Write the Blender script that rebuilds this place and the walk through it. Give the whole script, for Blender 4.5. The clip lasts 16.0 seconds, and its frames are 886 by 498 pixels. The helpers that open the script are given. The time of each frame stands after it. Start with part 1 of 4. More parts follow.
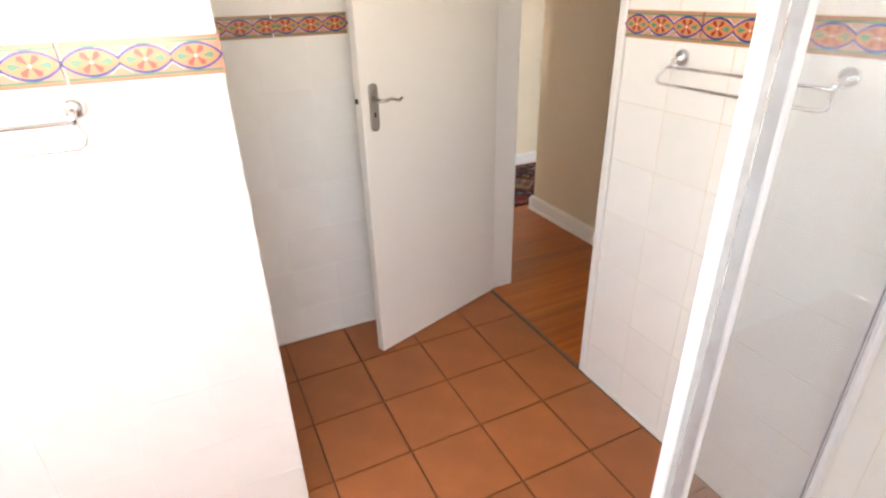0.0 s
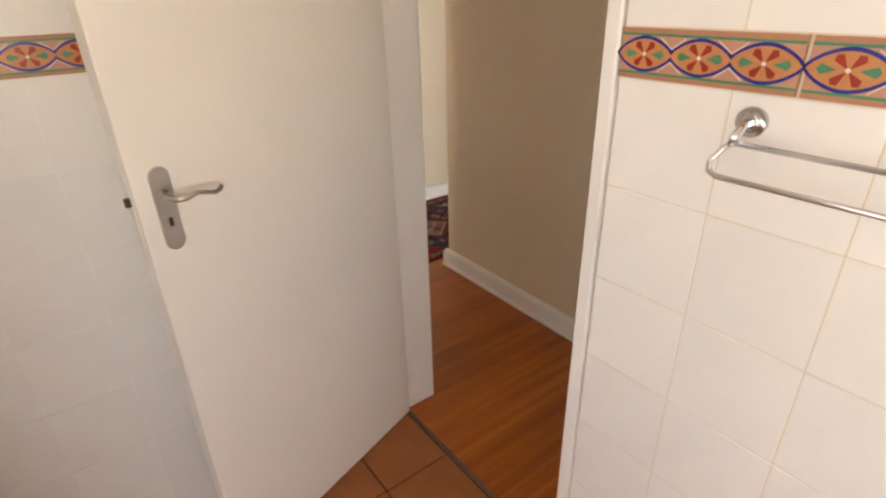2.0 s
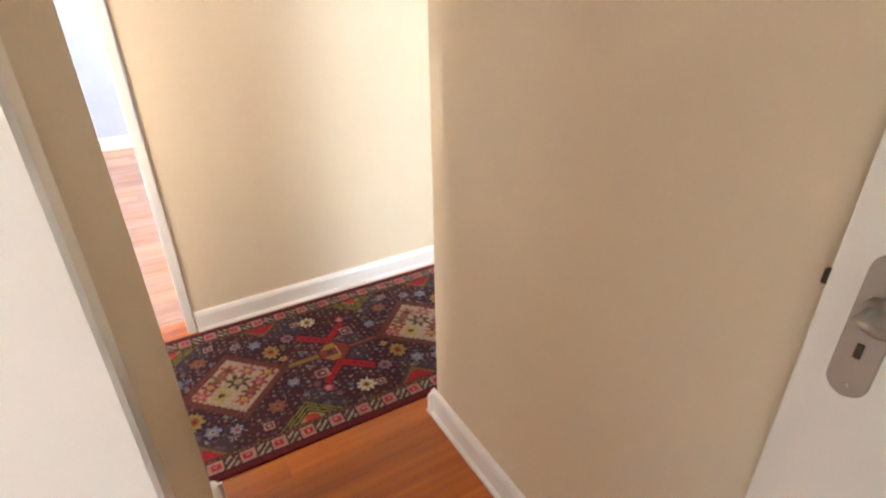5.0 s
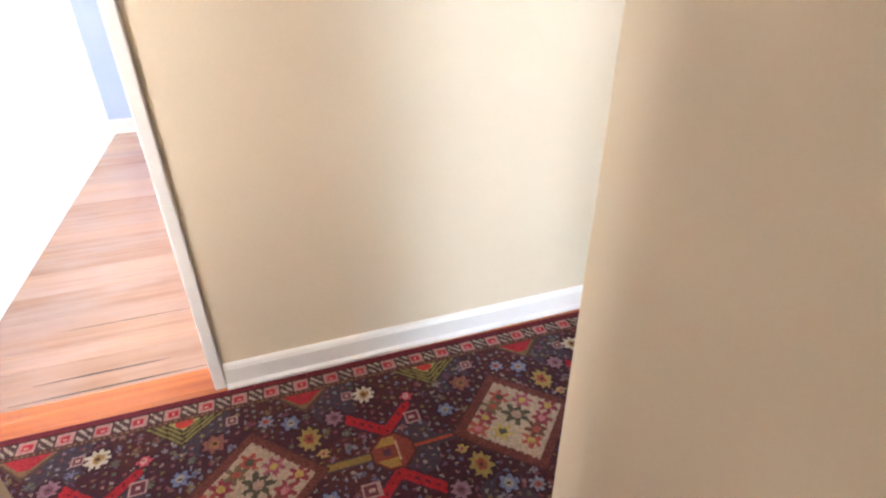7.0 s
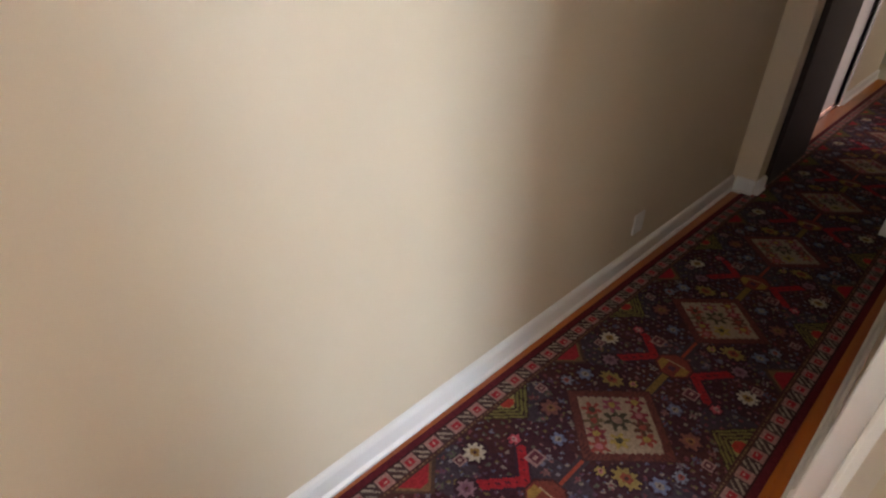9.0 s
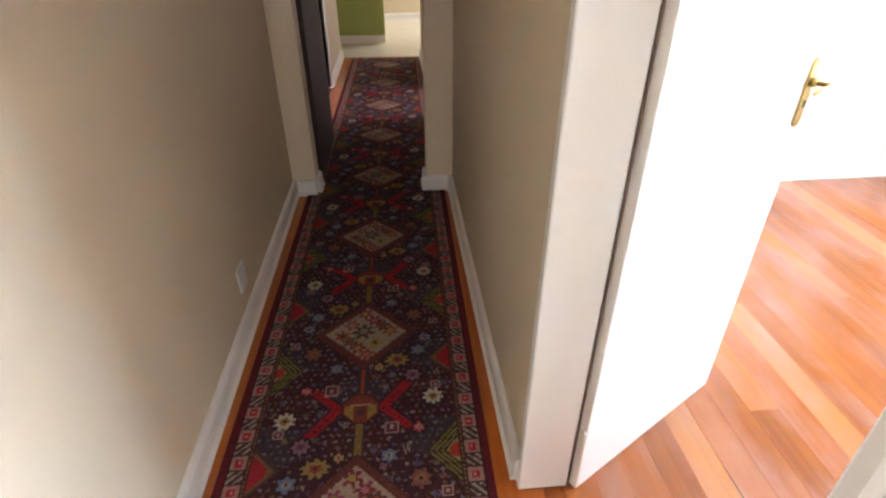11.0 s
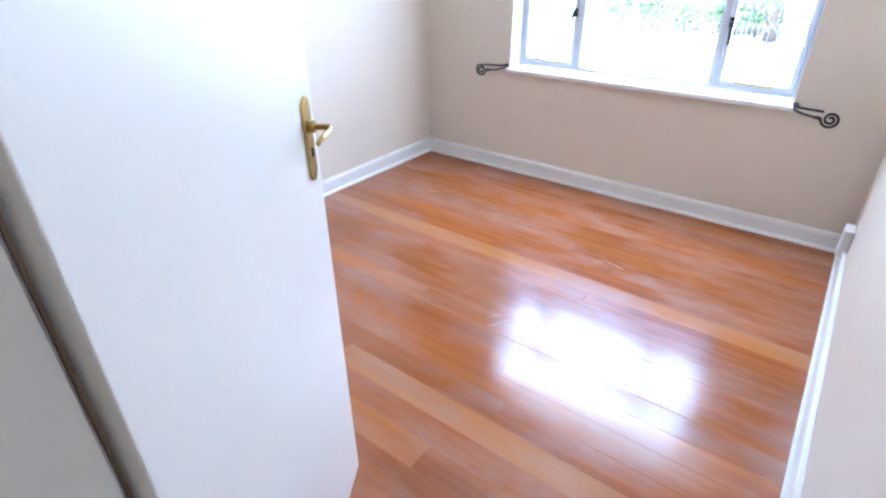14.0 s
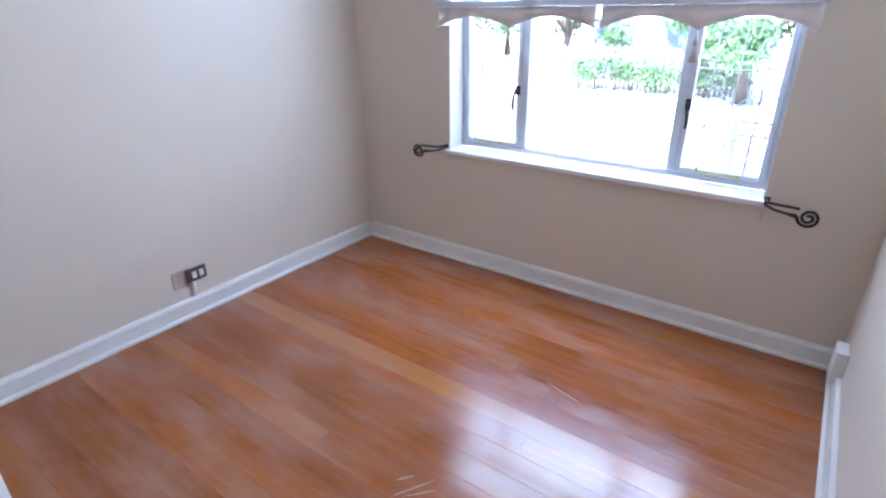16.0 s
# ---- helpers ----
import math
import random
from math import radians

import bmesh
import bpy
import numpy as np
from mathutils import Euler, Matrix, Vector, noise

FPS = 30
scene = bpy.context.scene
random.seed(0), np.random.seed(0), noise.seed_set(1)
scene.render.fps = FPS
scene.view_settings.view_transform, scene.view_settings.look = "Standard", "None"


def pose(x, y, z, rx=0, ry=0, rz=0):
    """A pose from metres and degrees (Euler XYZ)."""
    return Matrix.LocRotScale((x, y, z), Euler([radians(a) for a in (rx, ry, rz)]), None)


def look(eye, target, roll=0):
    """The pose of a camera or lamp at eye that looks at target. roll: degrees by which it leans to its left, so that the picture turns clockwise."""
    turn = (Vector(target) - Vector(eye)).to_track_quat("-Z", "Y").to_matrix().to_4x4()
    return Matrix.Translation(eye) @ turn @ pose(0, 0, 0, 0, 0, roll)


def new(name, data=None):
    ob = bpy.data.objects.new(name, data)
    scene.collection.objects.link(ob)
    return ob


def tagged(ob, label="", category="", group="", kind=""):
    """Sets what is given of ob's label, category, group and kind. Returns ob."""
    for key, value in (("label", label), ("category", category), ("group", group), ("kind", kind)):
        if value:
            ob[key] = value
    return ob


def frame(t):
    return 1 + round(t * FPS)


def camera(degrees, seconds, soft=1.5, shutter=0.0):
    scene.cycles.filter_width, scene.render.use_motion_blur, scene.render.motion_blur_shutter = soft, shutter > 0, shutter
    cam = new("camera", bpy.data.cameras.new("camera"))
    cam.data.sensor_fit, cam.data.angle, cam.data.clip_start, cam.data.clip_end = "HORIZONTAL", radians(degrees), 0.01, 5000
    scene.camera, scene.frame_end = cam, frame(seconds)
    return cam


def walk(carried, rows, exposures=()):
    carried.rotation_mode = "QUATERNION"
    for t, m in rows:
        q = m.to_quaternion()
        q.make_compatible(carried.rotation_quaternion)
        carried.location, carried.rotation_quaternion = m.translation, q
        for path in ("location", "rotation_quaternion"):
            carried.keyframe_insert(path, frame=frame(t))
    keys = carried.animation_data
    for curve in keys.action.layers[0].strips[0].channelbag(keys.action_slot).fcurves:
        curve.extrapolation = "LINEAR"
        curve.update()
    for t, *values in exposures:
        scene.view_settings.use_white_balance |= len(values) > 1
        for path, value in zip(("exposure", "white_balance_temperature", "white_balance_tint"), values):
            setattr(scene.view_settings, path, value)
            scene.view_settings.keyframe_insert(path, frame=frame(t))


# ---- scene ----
cam = camera(80.1, 16.0, soft=2.3)
PATH = [
    (0, (0.125, -0.118, 1.524), (0.887, 1.504, 0.636), -1.5),
    (0.5, (0.253, 0.084, 1.527), (1.064, 1.684, 0.641), -1.4),
    (1, (0.359, 0.281, 1.531), (1.222, 1.853, 0.644), -1.5),
    (1.5, (0.451, 0.488, 1.533), (1.423, 1.996, 0.649), -1.3),
    (2, (0.622, 0.681, 1.513), (1.683, 2.128, 0.628), -1.5),
    (2.5, (0.829, 0.862, 1.504), (1.911, 2.302, 0.636), -0.49),
    (3, (0.987, 1.063, 1.501), (2.068, 2.496, 0.619), -0.38),
    (3.5, (1.115, 1.237, 1.437), (2.223, 2.672, 0.594), -0.38),
    (4, (1.305, 1.352, 1.443), (2.391, 2.809, 0.608), -0.41),
    (4.2, (1.367, 1.390, 1.446), (2.433, 2.849, 0.588), -0.53),
    (6.3, (1.929, 2.194, 1.345), (2.532, 3.829, 0.364), -1.10),
    (6.5, (1.900, 2.215, 1.321), (2.501, 3.870, 0.373), -1.29),
    (7, (1.930, 2.410, 1.343), (2.495, 4.050, 0.348), -0.60),
    (7.5, (1.923, 2.539, 1.292), (2.535, 4.192, 0.347), -0.94),
    (8, (1.965, 2.742, 1.408), (2.612, 4.344, 0.401), -0.36),
    (8.5, (1.968, 2.883, 1.420), (2.824, 4.379, 0.404), 0.58),
    (9, (2.068, 3.014, 1.500), (3.240, 4.235, 0.433), -0.16),
    (9.5, (2.226, 3.081, 1.512), (3.599, 4.041, 0.420), -0.53),
    (9.7, (2.302, 3.093, 1.504), (3.743, 3.950, 0.415), -0.67),
    (11.8, (2.522, 3.357, 1.494), (4.098, 2.661, 0.478), -0.0),
    (12, (2.572, 3.339, 1.488), (4.113, 2.55, 0.487), -0.1),
    (12.5, (2.657, 3.279, 1.467), (4.099, 2.306, 0.479), -0.2),
    (13, (2.721, 3.187, 1.451), (4.08, 2.097, 0.469), -0.6),
    (13.5, (2.8, 3.101, 1.454), (3.985, 1.828, 0.467), -0.6),
    (14, (2.856, 2.908, 1.461), (3.91, 1.53, 0.466), -0.4),
    (14.5, (2.888, 2.709, 1.479), (3.916, 1.308, 0.489), -0.4),
    (15, (2.916, 2.566, 1.5), (3.945, 1.157, 0.523), -0.4),
    (15.5, (2.943, 2.427, 1.507), (3.994, 0.983, 0.605), -0.5),
    (16, (2.92, 2.255, 1.505), (3.993, 0.78, 0.684), -0.5),
]
EXPOSURES = [(0, 3.7, 7300, 16), (0.5, 3.75, 7500, 17), (1, 3.6, 7800, 17), (1.5, 3.45, 8000, 18), (2, 3.35, 8100, 19), (2.5, 3.3, 8200, 20), (3, 3.2, 8500, 21), (3.5, 3.3, 8600, 21), (4.2, 3.95, 8100, 19), (6.3, 4.45, 6500, 15), (7, 4.3, 6500, 15), (8, 4.1, 6600, 16),
             (9, 3.6, 6800, 17), (9.7, 3.25, 7000, 20), (11.8, 5.1, 5700, 12), (12.5, 4.85, 5300, 11), (13, 4.35, 5300, 11), (13.5, 3.9, 5350, 12), (14, 3.45, 5350, 13), (15, 2.95, 5350, 15), (16, 2.65, 5350, 17)]
walk(cam, [(t, look(eye, target, roll)) for t, eye, target, roll in PATH], EXPOSURES)

# ---- world and lights ----
world = bpy.data.worlds.new("sky")
scene.world = world
world.use_nodes = True
wn = world.node_tree
sky = wn.nodes.new("ShaderNodeTexSky")
sky.sky_type = "NISHITA"
sky.sun_disc = False
sky.sun_elevation = radians(48)
sky.sun_rotation = radians(20)
wn.nodes["Background"].inputs[1].default_value = 0.15
wn.links.new(sky.outputs[0], wn.nodes["Background"].inputs[0])

sun = new("sun", bpy.data.lights.new("sun", "SUN"))
sun.data.energy, sun.data.angle, sun.data.color = 5.0, radians(0.5), (1.0, 0.95, 0.88)
sun.matrix_world = look((3, 30, 34), (3, 0, 0))


def area(name, eye, target, w, h, power, color):
    ob = new(name, bpy.data.lights.new(name, "AREA"))
    ob.data.shape, ob.data.size, ob.data.size_y, ob.data.energy, ob.data.color = "RECTANGLE", w, h, power, color
    ob.matrix_world = look(eye, target)
    return ob


# added daylight lamps; only the bedroom window is seen, the other sources are assumed
area("bathroom_window_light", (-0.3, -1.36, 1.65), (-0.1, 1.0, 1.0), 1.1, 0.95, 2.35, (0.98, 0.975, 0.96))
# second bathroom lamp, added to throw light through the doorway onto the lobby door
area("bathroom_side_fill_light", (-1.47, 0.62, 1.55), (1.4, 1.1, 0.7), 0.9, 0.95, 1.0, (0.80, 0.89, 1.0))
# fill that brightens the far room's west wall from an unseen east opening
area("far_room_fill_light", (4.2, 5.8, 1.5), (0.7, 5.8, 0.9), 1.6, 1.3, 6.0, (0.9, 0.95, 1.0))
area("hall_side_room_light", (7.5, 1.5, 1.7), (7.7, 3.6, 0.0), 0.8, 1.2, 1.5, (1.0, 0.90, 1.0))
area("end_room_light", (11.6, 1.8, 2.0), (11.4, 3.6, 0.6), 1.0, 1.2, 2.4, (1.0, 0.98, 0.94))
area("bedroom_window_light", (3.92, -0.62, 1.755), (3.8, 1.4, 0.6), 1.66, 0.66, 9.0, (0.70, 0.84, 1.0))
# fill for the corridor's north wall, in an opening made for it
area("corridor_side_fill_light", (0.45, 2.95, 1.5), (2.5, 3.97, 1.15), 0.4, 0.85, 1.9, (0.97, 0.98, 1.0))


# ---- materials ----
def shader(name, color, rough=0.5, metal=0.0, vary=0.06, scale=6.0, bump=0.05, grain=120.0, spec=0.5, per_piece=0.0, coat=0.0):
    m = bpy.data.materials.new(name)
    m.use_nodes = True
    nt = m.node_tree
    b = nt.nodes["Principled BSDF"]
    tc = nt.nodes.new("ShaderNodeTexCoord")
    big = nt.nodes.new("ShaderNodeTexNoise")
    big.inputs["Scale"].default_value, big.inputs["Detail"].default_value = scale, 4
    nt.links.new(tc.outputs["Object"], big.inputs["Vector"])
    fine = nt.nodes.new("ShaderNodeTexNoise")
    fine.inputs["Scale"].default_value, fine.inputs["Detail"].default_value = grain, 3
    nt.links.new(tc.outputs["Object"], fine.inputs["Vector"])
    ramp = nt.nodes.new("ShaderNodeMapRange")
    ramp.inputs["From Min"].default_value, ramp.inputs["From Max"].default_value = 0.3, 0.7
    ramp.inputs["To Min"].default_value, ramp.inputs["To Max"].default_value = 1 - vary, 1 + vary
    nt.links.new(big.outputs["Fac"], ramp.inputs["Value"])
    value = ramp.outputs[0]
    if per_piece:
        info = nt.nodes.new("ShaderNodeObjectInfo")
        r2 = nt.nodes.new("ShaderNodeMapRange")
        r2.inputs["To Min"].default_value, r2.inputs["To Max"].default_value = 1 - per_piece, 1 + per_piece
        nt.links.new(info.outputs["Random"], r2.inputs["Value"])
        mul = nt.nodes.new("ShaderNodeMath")
        mul.operation = "MULTIPLY"
        nt.links.new(value, mul.inputs[0])
        nt.links.new(r2.outputs[0], mul.inputs[1])
        value = mul.outputs[0]
    hsv = nt.nodes.new("ShaderNodeHueSaturation")
    hsv.inputs["Color"].default_value = (*color, 1)
    nt.links.new(value, hsv.inputs["Value"])
    nt.links.new(hsv.outputs[0], b.inputs["Base Color"])
    rr = nt.nodes.new("ShaderNodeMapRange")
    rr.inputs["To Min"].default_value, rr.inputs["To Max"].default_value = max(0.02, rough - 0.08), min(1, rough + 0.08)
    nt.links.new(fine.outputs["Fac"], rr.inputs["Value"])
    nt.links.new(rr.outputs[0], b.inputs["Roughness"])
    b.inputs["Metallic"].default_value = metal
    b.inputs["Specular IOR Level"].default_value = spec
    b.inputs["Coat Weight"].default_value = coat
    b.inputs["Coat Roughness"].default_value = 0.12
    if bump:
        bp = nt.nodes.new("ShaderNodeBump")
        bp.inputs["Strength"].default_value, bp.inputs["Distance"].default_value = bump, 0.004
        nt.links.new(fine.outputs["Fac"], bp.inputs["Height"])
        nt.links.new(bp.outputs[0], b.inputs["Normal"])
    return m


def wood(name, dark, light, rough=0.3, coat=0.0, per_piece=0.2):
    m = shader(name, light, rough, per_piece=per_piece, coat=coat, bump=0.0)
    nt = m.node_tree
    b = nt.nodes["Principled BSDF"]
    hsv = next(n for n in nt.nodes if n.type == "HUE_SAT")
    tc = next(n for n in nt.nodes if n.type == "TEX_COORD")
    mp = nt.nodes.new("ShaderNodeMapping")
    mp.inputs["Scale"].default_value = (0.45, 13.0, 13.0)
    nt.links.new(tc.outputs["Object"], mp.inputs["Vector"])
    info = nt.nodes.new("ShaderNodeObjectInfo")
    off = nt.nodes.new("ShaderNodeVectorMath")
    off.operation = "MULTIPLY_ADD"
    nt.links.new(info.outputs["Random"], off.inputs[0])
    off.inputs[1].default_value = (37, 51, 13)
    nt.links.new(mp.outputs[0], off.inputs[2])
    g = nt.nodes.new("ShaderNodeTexNoise")
    g.inputs["Scale"].default_value, g.inputs["Detail"].default_value, g.inputs["Distortion"].default_value = 2.0, 5, 0.25
    nt.links.new(off.outputs[0], g.inputs["Vector"])
    mix = nt.nodes.new("ShaderNodeMix")
    mix.data_type = "RGBA"
    mix.inputs["A"].default_value, mix.inputs["B"].default_value = (*dark, 1), (*light, 1)
    mr = nt.nodes.new("ShaderNodeMapRange")
    mr.inputs["From Min"].default_value, mr.inputs["From Max"].default_value = 0.22, 0.78
    nt.links.new(g.outputs["Fac"], mr.inputs["Value"])
    nt.links.new(mr.outputs[0], mix.inputs["Factor"])
    last = mix.outputs["Result"]
    nt.links.new(last, hsv.inputs["Color"])
    bp = nt.nodes.new("ShaderNodeBump")
    bp.inputs["Strength"].default_value, bp.inputs["Distance"].default_value = 0.06, 0.003
    nt.links.new(g.outputs["Fac"], bp.inputs["Height"])
    nt.links.new(bp.outputs[0], b.inputs["Normal"])
    return m


def clear_glass(name, tint=(0.96, 0.98, 0.97), rough=0.0):
    m = bpy.data.materials.new(name)
    m.use_nodes = True
    b = m.node_tree.nodes["Principled BSDF"]
    b.inputs["Base Color"].default_value = (*tint, 1)
    b.inputs["Roughness"].default_value = rough
    b.inputs["Transmission Weight"].default_value = 1.0
    b.inputs["IOR"].default_value = 1.45
    return m


M_CREAM = shader("cream_wall_paint", (0.70, 0.59, 0.43), 0.55, vary=0.03, scale=1.5, bump=0.08, grain=220)
M_BEDWALL = shader("pale_beige_wall_paint", (0.72, 0.63, 0.52), 0.5, vary=0.03, scale=1.5, bump=0.08, grain=220)
M_BLUE = shader("pale_blue_wall_paint", (0.40, 0.51, 0.76), 0.6, vary=0.03, bump=0.05)
M_WHITEWALL = shader("white_wall_paint", (0.82, 0.82, 0.82), 0.6, vary=0.03, bump=0.05)
M_GREEN = shader("green_wall_paint", (0.36, 0.42, 0.12), 0.6, vary=0.03)
M_CEIL = shader("white_ceiling_paint", (0.8, 0.78, 0.74), 0.8, vary=0.02)
M_WHITE = shader("white_gloss_paint", (0.80, 0.78, 0.74), 0.32, vary=0.03, scale=3, bump=0.03, grain=90)
M_DOOR = shader("white_door_paint", (0.80, 0.77, 0.71), 0.38, vary=0.025, scale=2, bump=0.06, grain=60)
M_DARKGAP = shader("dark_gap", (0.05, 0.035, 0.025), 0.9)
M_TILE = shader("white_glazed_tile", (0.81, 0.79, 0.745), 0.16, vary=0.02, scale=9, bump=0.05, grain=14, per_piece=0.02)
M_GROUT = shader("off_white_grout", (0.79, 0.775, 0.74), 0.9, vary=0.1, scale=14)
M_TERRA = shader("terracotta_floor_tile", (0.36, 0.115, 0.035), 0.42, vary=0.10, scale=7, bump=0.10, grain=90, per_piece=0.08)
M_FGROUT = shader("dark_floor_grout", (0.13, 0.065, 0.035), 0.9, vary=0.2, scale=20)
M_PLANK = wood("varnished_orange_plank", (0.30, 0.058, 0.007), (0.54, 0.150, 0.020), 0.30, 0.2, 0.14)
# brown of the threshold strip, and of the painted shade beside the bedroom jamb
M_THRESHOLD_SHADE = shader("threshold_and_gap_shade_brown", (0.17, 0.11, 0.075), 0.7)
M_BEDPLANK = wood("worn_varnished_plank", (0.25, 0.060, 0.011), (0.40, 0.120, 0.024), 0.28, 0.3, 0.12)
M_FARPLANK = wood("pale_pinkish_plank", (0.30, 0.15, 0.085), (0.46, 0.26, 0.16), 0.32, 0.1, 0.14)


def worn(m, pale, sheen_haze, amount):
    """Wear of an old varnish: a few pale boards, cloudy rubbed patches, greyer and duller; their lighter tint also
    paints in sheen.
    """
    nt = m.node_tree
    b = nt.nodes["Principled BSDF"]
    hsv = next(n for n in nt.nodes if n.type == "HUE_SAT")
    info = next(n for n in nt.nodes if n.type == "OBJECT_INFO")
    geo = nt.nodes.new("ShaderNodeNewGeometry")
    mp = nt.nodes.new("ShaderNodeMapping")
    mp.inputs["Scale"].default_value = (1.0, 2.1, 1.0)
    nt.links.new(geo.outputs["Position"], mp.inputs["Vector"])
    shift = nt.nodes.new("ShaderNodeVectorMath")
    shift.operation = "MULTIPLY_ADD"
    shift.inputs[1].default_value = (0.7, 0.0, 0.0)
    nt.links.new(info.outputs["Random"], shift.inputs[0])
    nt.links.new(mp.outputs[0], shift.inputs[2])
    cloud = nt.nodes.new("ShaderNodeTexNoise")
    cloud.inputs["Scale"].default_value, cloud.inputs["Detail"].default_value, cloud.inputs["Roughness"].default_value = 2.0, 4, 0.55
    nt.links.new(shift.outputs[0], cloud.inputs["Vector"])
    patch = nt.nodes.new("ShaderNodeMapRange")
    patch.inputs["From Min"].default_value, patch.inputs["From Max"].default_value = 0.42, 0.70
    patch.inputs["To Max"].default_value = amount
    nt.links.new(cloud.outputs["Fac"], patch.inputs["Value"])
    board = nt.nodes.new("ShaderNodeMapRange")
    board.inputs["From Min"].default_value, board.inputs["From Max"].default_value = 0.80, 0.92
    board.inputs["To Max"].default_value = 0.48
    nt.links.new(info.outputs["Random"], board.inputs["Value"])
    last = hsv.outputs[0]
    for fac, tint in ((board.outputs[0], pale), (patch.outputs[0], sheen_haze)):
        mix = nt.nodes.new("ShaderNodeMix")
        mix.data_type = "RGBA"
        nt.links.new(fac, mix.inputs["Factor"])
        nt.links.new(last, mix.inputs["A"])
        mix.inputs["B"].default_value = (*tint, 1)
        last = mix.outputs["Result"]
    nt.links.new(last, b.inputs["Base Color"])
    rough = nt.nodes.new("ShaderNodeMapRange")
    rough.inputs["From Min"].default_value, rough.inputs["From Max"].default_value = 0.35, 0.68
    rough.inputs["To Min"].default_value, rough.inputs["To Max"].default_value = 0.15, 0.262
    nt.links.new(cloud.outputs["Fac"], rough.inputs["Value"])
    nt.links.new(rough.outputs[0], b.inputs["Roughness"])


# patch tint: rubbed varnish plus the floor's sheen, lightened in the base colour
worn(M_BEDPLANK, (0.50, 0.22, 0.065), (0.40, 0.21, 0.145), 0.62)
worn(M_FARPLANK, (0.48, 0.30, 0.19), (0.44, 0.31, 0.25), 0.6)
M_SUBFLOOR = shader("dark_board_gap", (0.12, 0.04, 0.015), 0.9)
M_CHROME = shader("polished_chrome", (0.75, 0.75, 0.76), 0.12, 1.0, vary=0.02, bump=0.0)
M_NICKEL = shader("brushed_nickel", (0.50, 0.47, 0.43), 0.32, 1.0, vary=0.05, bump=0.03)
M_BRASS = shader("aged_brass", (0.55, 0.40, 0.14), 0.3, 1.0, vary=0.12, scale=30, bump=0.05)
M_IRON = shader("black_wrought_iron", (0.025, 0.022, 0.022), 0.5, 0.6, vary=0.2, scale=40)
M_WHITEMETAL = shader("white_painted_steel", (0.62, 0.64, 0.70), 0.4, vary=0.05, scale=20)
M_BARS = shader("white_painted_burglar_bar", (0.55, 0.55, 0.52), 0.5, vary=0.05, scale=20)
M_ALU = shader("white_powder_coated_aluminium", (0.78, 0.78, 0.80), 0.3, vary=0.03)
M_SEAL = shader("grey_rubber_seal", (0.50, 0.51, 0.54), 0.6, vary=0.12, scale=30)
M_PLASTIC = shader("white_plastic", (0.78, 0.76, 0.72), 0.35, vary=0.03)
M_BROWNPLATE = shader("brown_socket_plate", (0.10, 0.065, 0.05), 0.4, vary=0.1)
M_PATCH = shader("bare_plaster_patch", (0.50, 0.40, 0.33), 0.9, vary=0.15, scale=30)
M_SCUFF = shader("pale_scuffed_varnish", (0.52, 0.40, 0.33), 0.5, vary=0.15, scale=40)
M_FABRIC = shader("cream_valance_fabric", (0.80, 0.74, 0.70), 0.9, vary=0.05, scale=10, bump=0.2, grain=400)
M_TASSEL = shader("grey_beige_tassel", (0.42, 0.38, 0.34), 0.9, vary=0.1, scale=60)
M_DARKWOOD = wood("dark_brown_stained_wood", (0.018, 0.008, 0.006), (0.036, 0.015, 0.011), 0.62, 0.0)
M_PALETILE = shader("pale_floor_tile", (0.66, 0.62, 0.50), 0.3, vary=0.05, scale=4)
M_GLASS = clear_glass("clear_glass")
M_SHOWERGLASS = clear_glass("grey_tinted_shower_glass", (0.80, 0.82, 0.83))
M_F = [shader("frieze_" + n, c, 0.2, vary=0.06, scale=60, bump=0.04, grain=60) for n, c in (
    ("clay", (0.50, 0.26, 0.17)), ("rust_edge", (0.42, 0.20, 0.12)), ("green", (0.07, 0.22, 0.12)),
    ("blue", (0.03, 0.03, 0.22)), ("orange", (0.52, 0.22, 0.09)), ("red", (0.30, 0.035, 0.02)), ("white", (0.75, 0.66, 0.60)))]


# ---- mesh helpers ----
def box(bm, x0, y0, z0, x1, y1, z1, m=0):
    vs = [bm.verts.new((x, y, z)) for z in (z0, z1) for y in (y0, y1) for x in (x0, x1)]
    for f in ((0, 2, 3, 1), (4, 5, 7, 6), (0, 1, 5, 4), (2, 6, 7, 3), (0, 4, 6, 2), (1, 3, 7, 5)):
        bm.faces.new([vs[i] for i in f]).material_index = m
    return bm


def soft(bm, width, segments=2):
    bmesh.ops.bevel(bm, geom=list(bm.edges), offset=width, segments=segments, affect="EDGES", profile=0.5)
    return bm


def tube(bm, pts, r, n=10, m=0, taper=1.0):
    pts = [Vector(p) for p in pts]
    rings = []
    side = None
    for i, p in enumerate(pts):
        d = (pts[min(i + 1, len(pts) - 1)] - pts[max(i - 1, 0)]).normalized()
        if side is None:
            side = d.orthogonal().normalized()
        side = (side - d * side.dot(d)).normalized()
        up = d.cross(side)
        k = r * (1 + (taper - 1) * i / max(1, len(pts) - 1))
        rings.append([bm.verts.new(p + (side * math.cos(a) + up * math.sin(a)) * k) for a in (2 * math.pi * j / n for j in range(n))])
    for a, b in zip(rings, rings[1:]):
        for j in range(n):
            f = bm.faces.new((a[j], a[(j + 1) % n], b[(j + 1) % n], b[j]))
            f.smooth, f.material_index = True, m
    for ring, flip in ((rings[0], True), (rings[-1], False)):
        bm.faces.new(ring[::-1] if flip else ring).material_index = m
    return bm


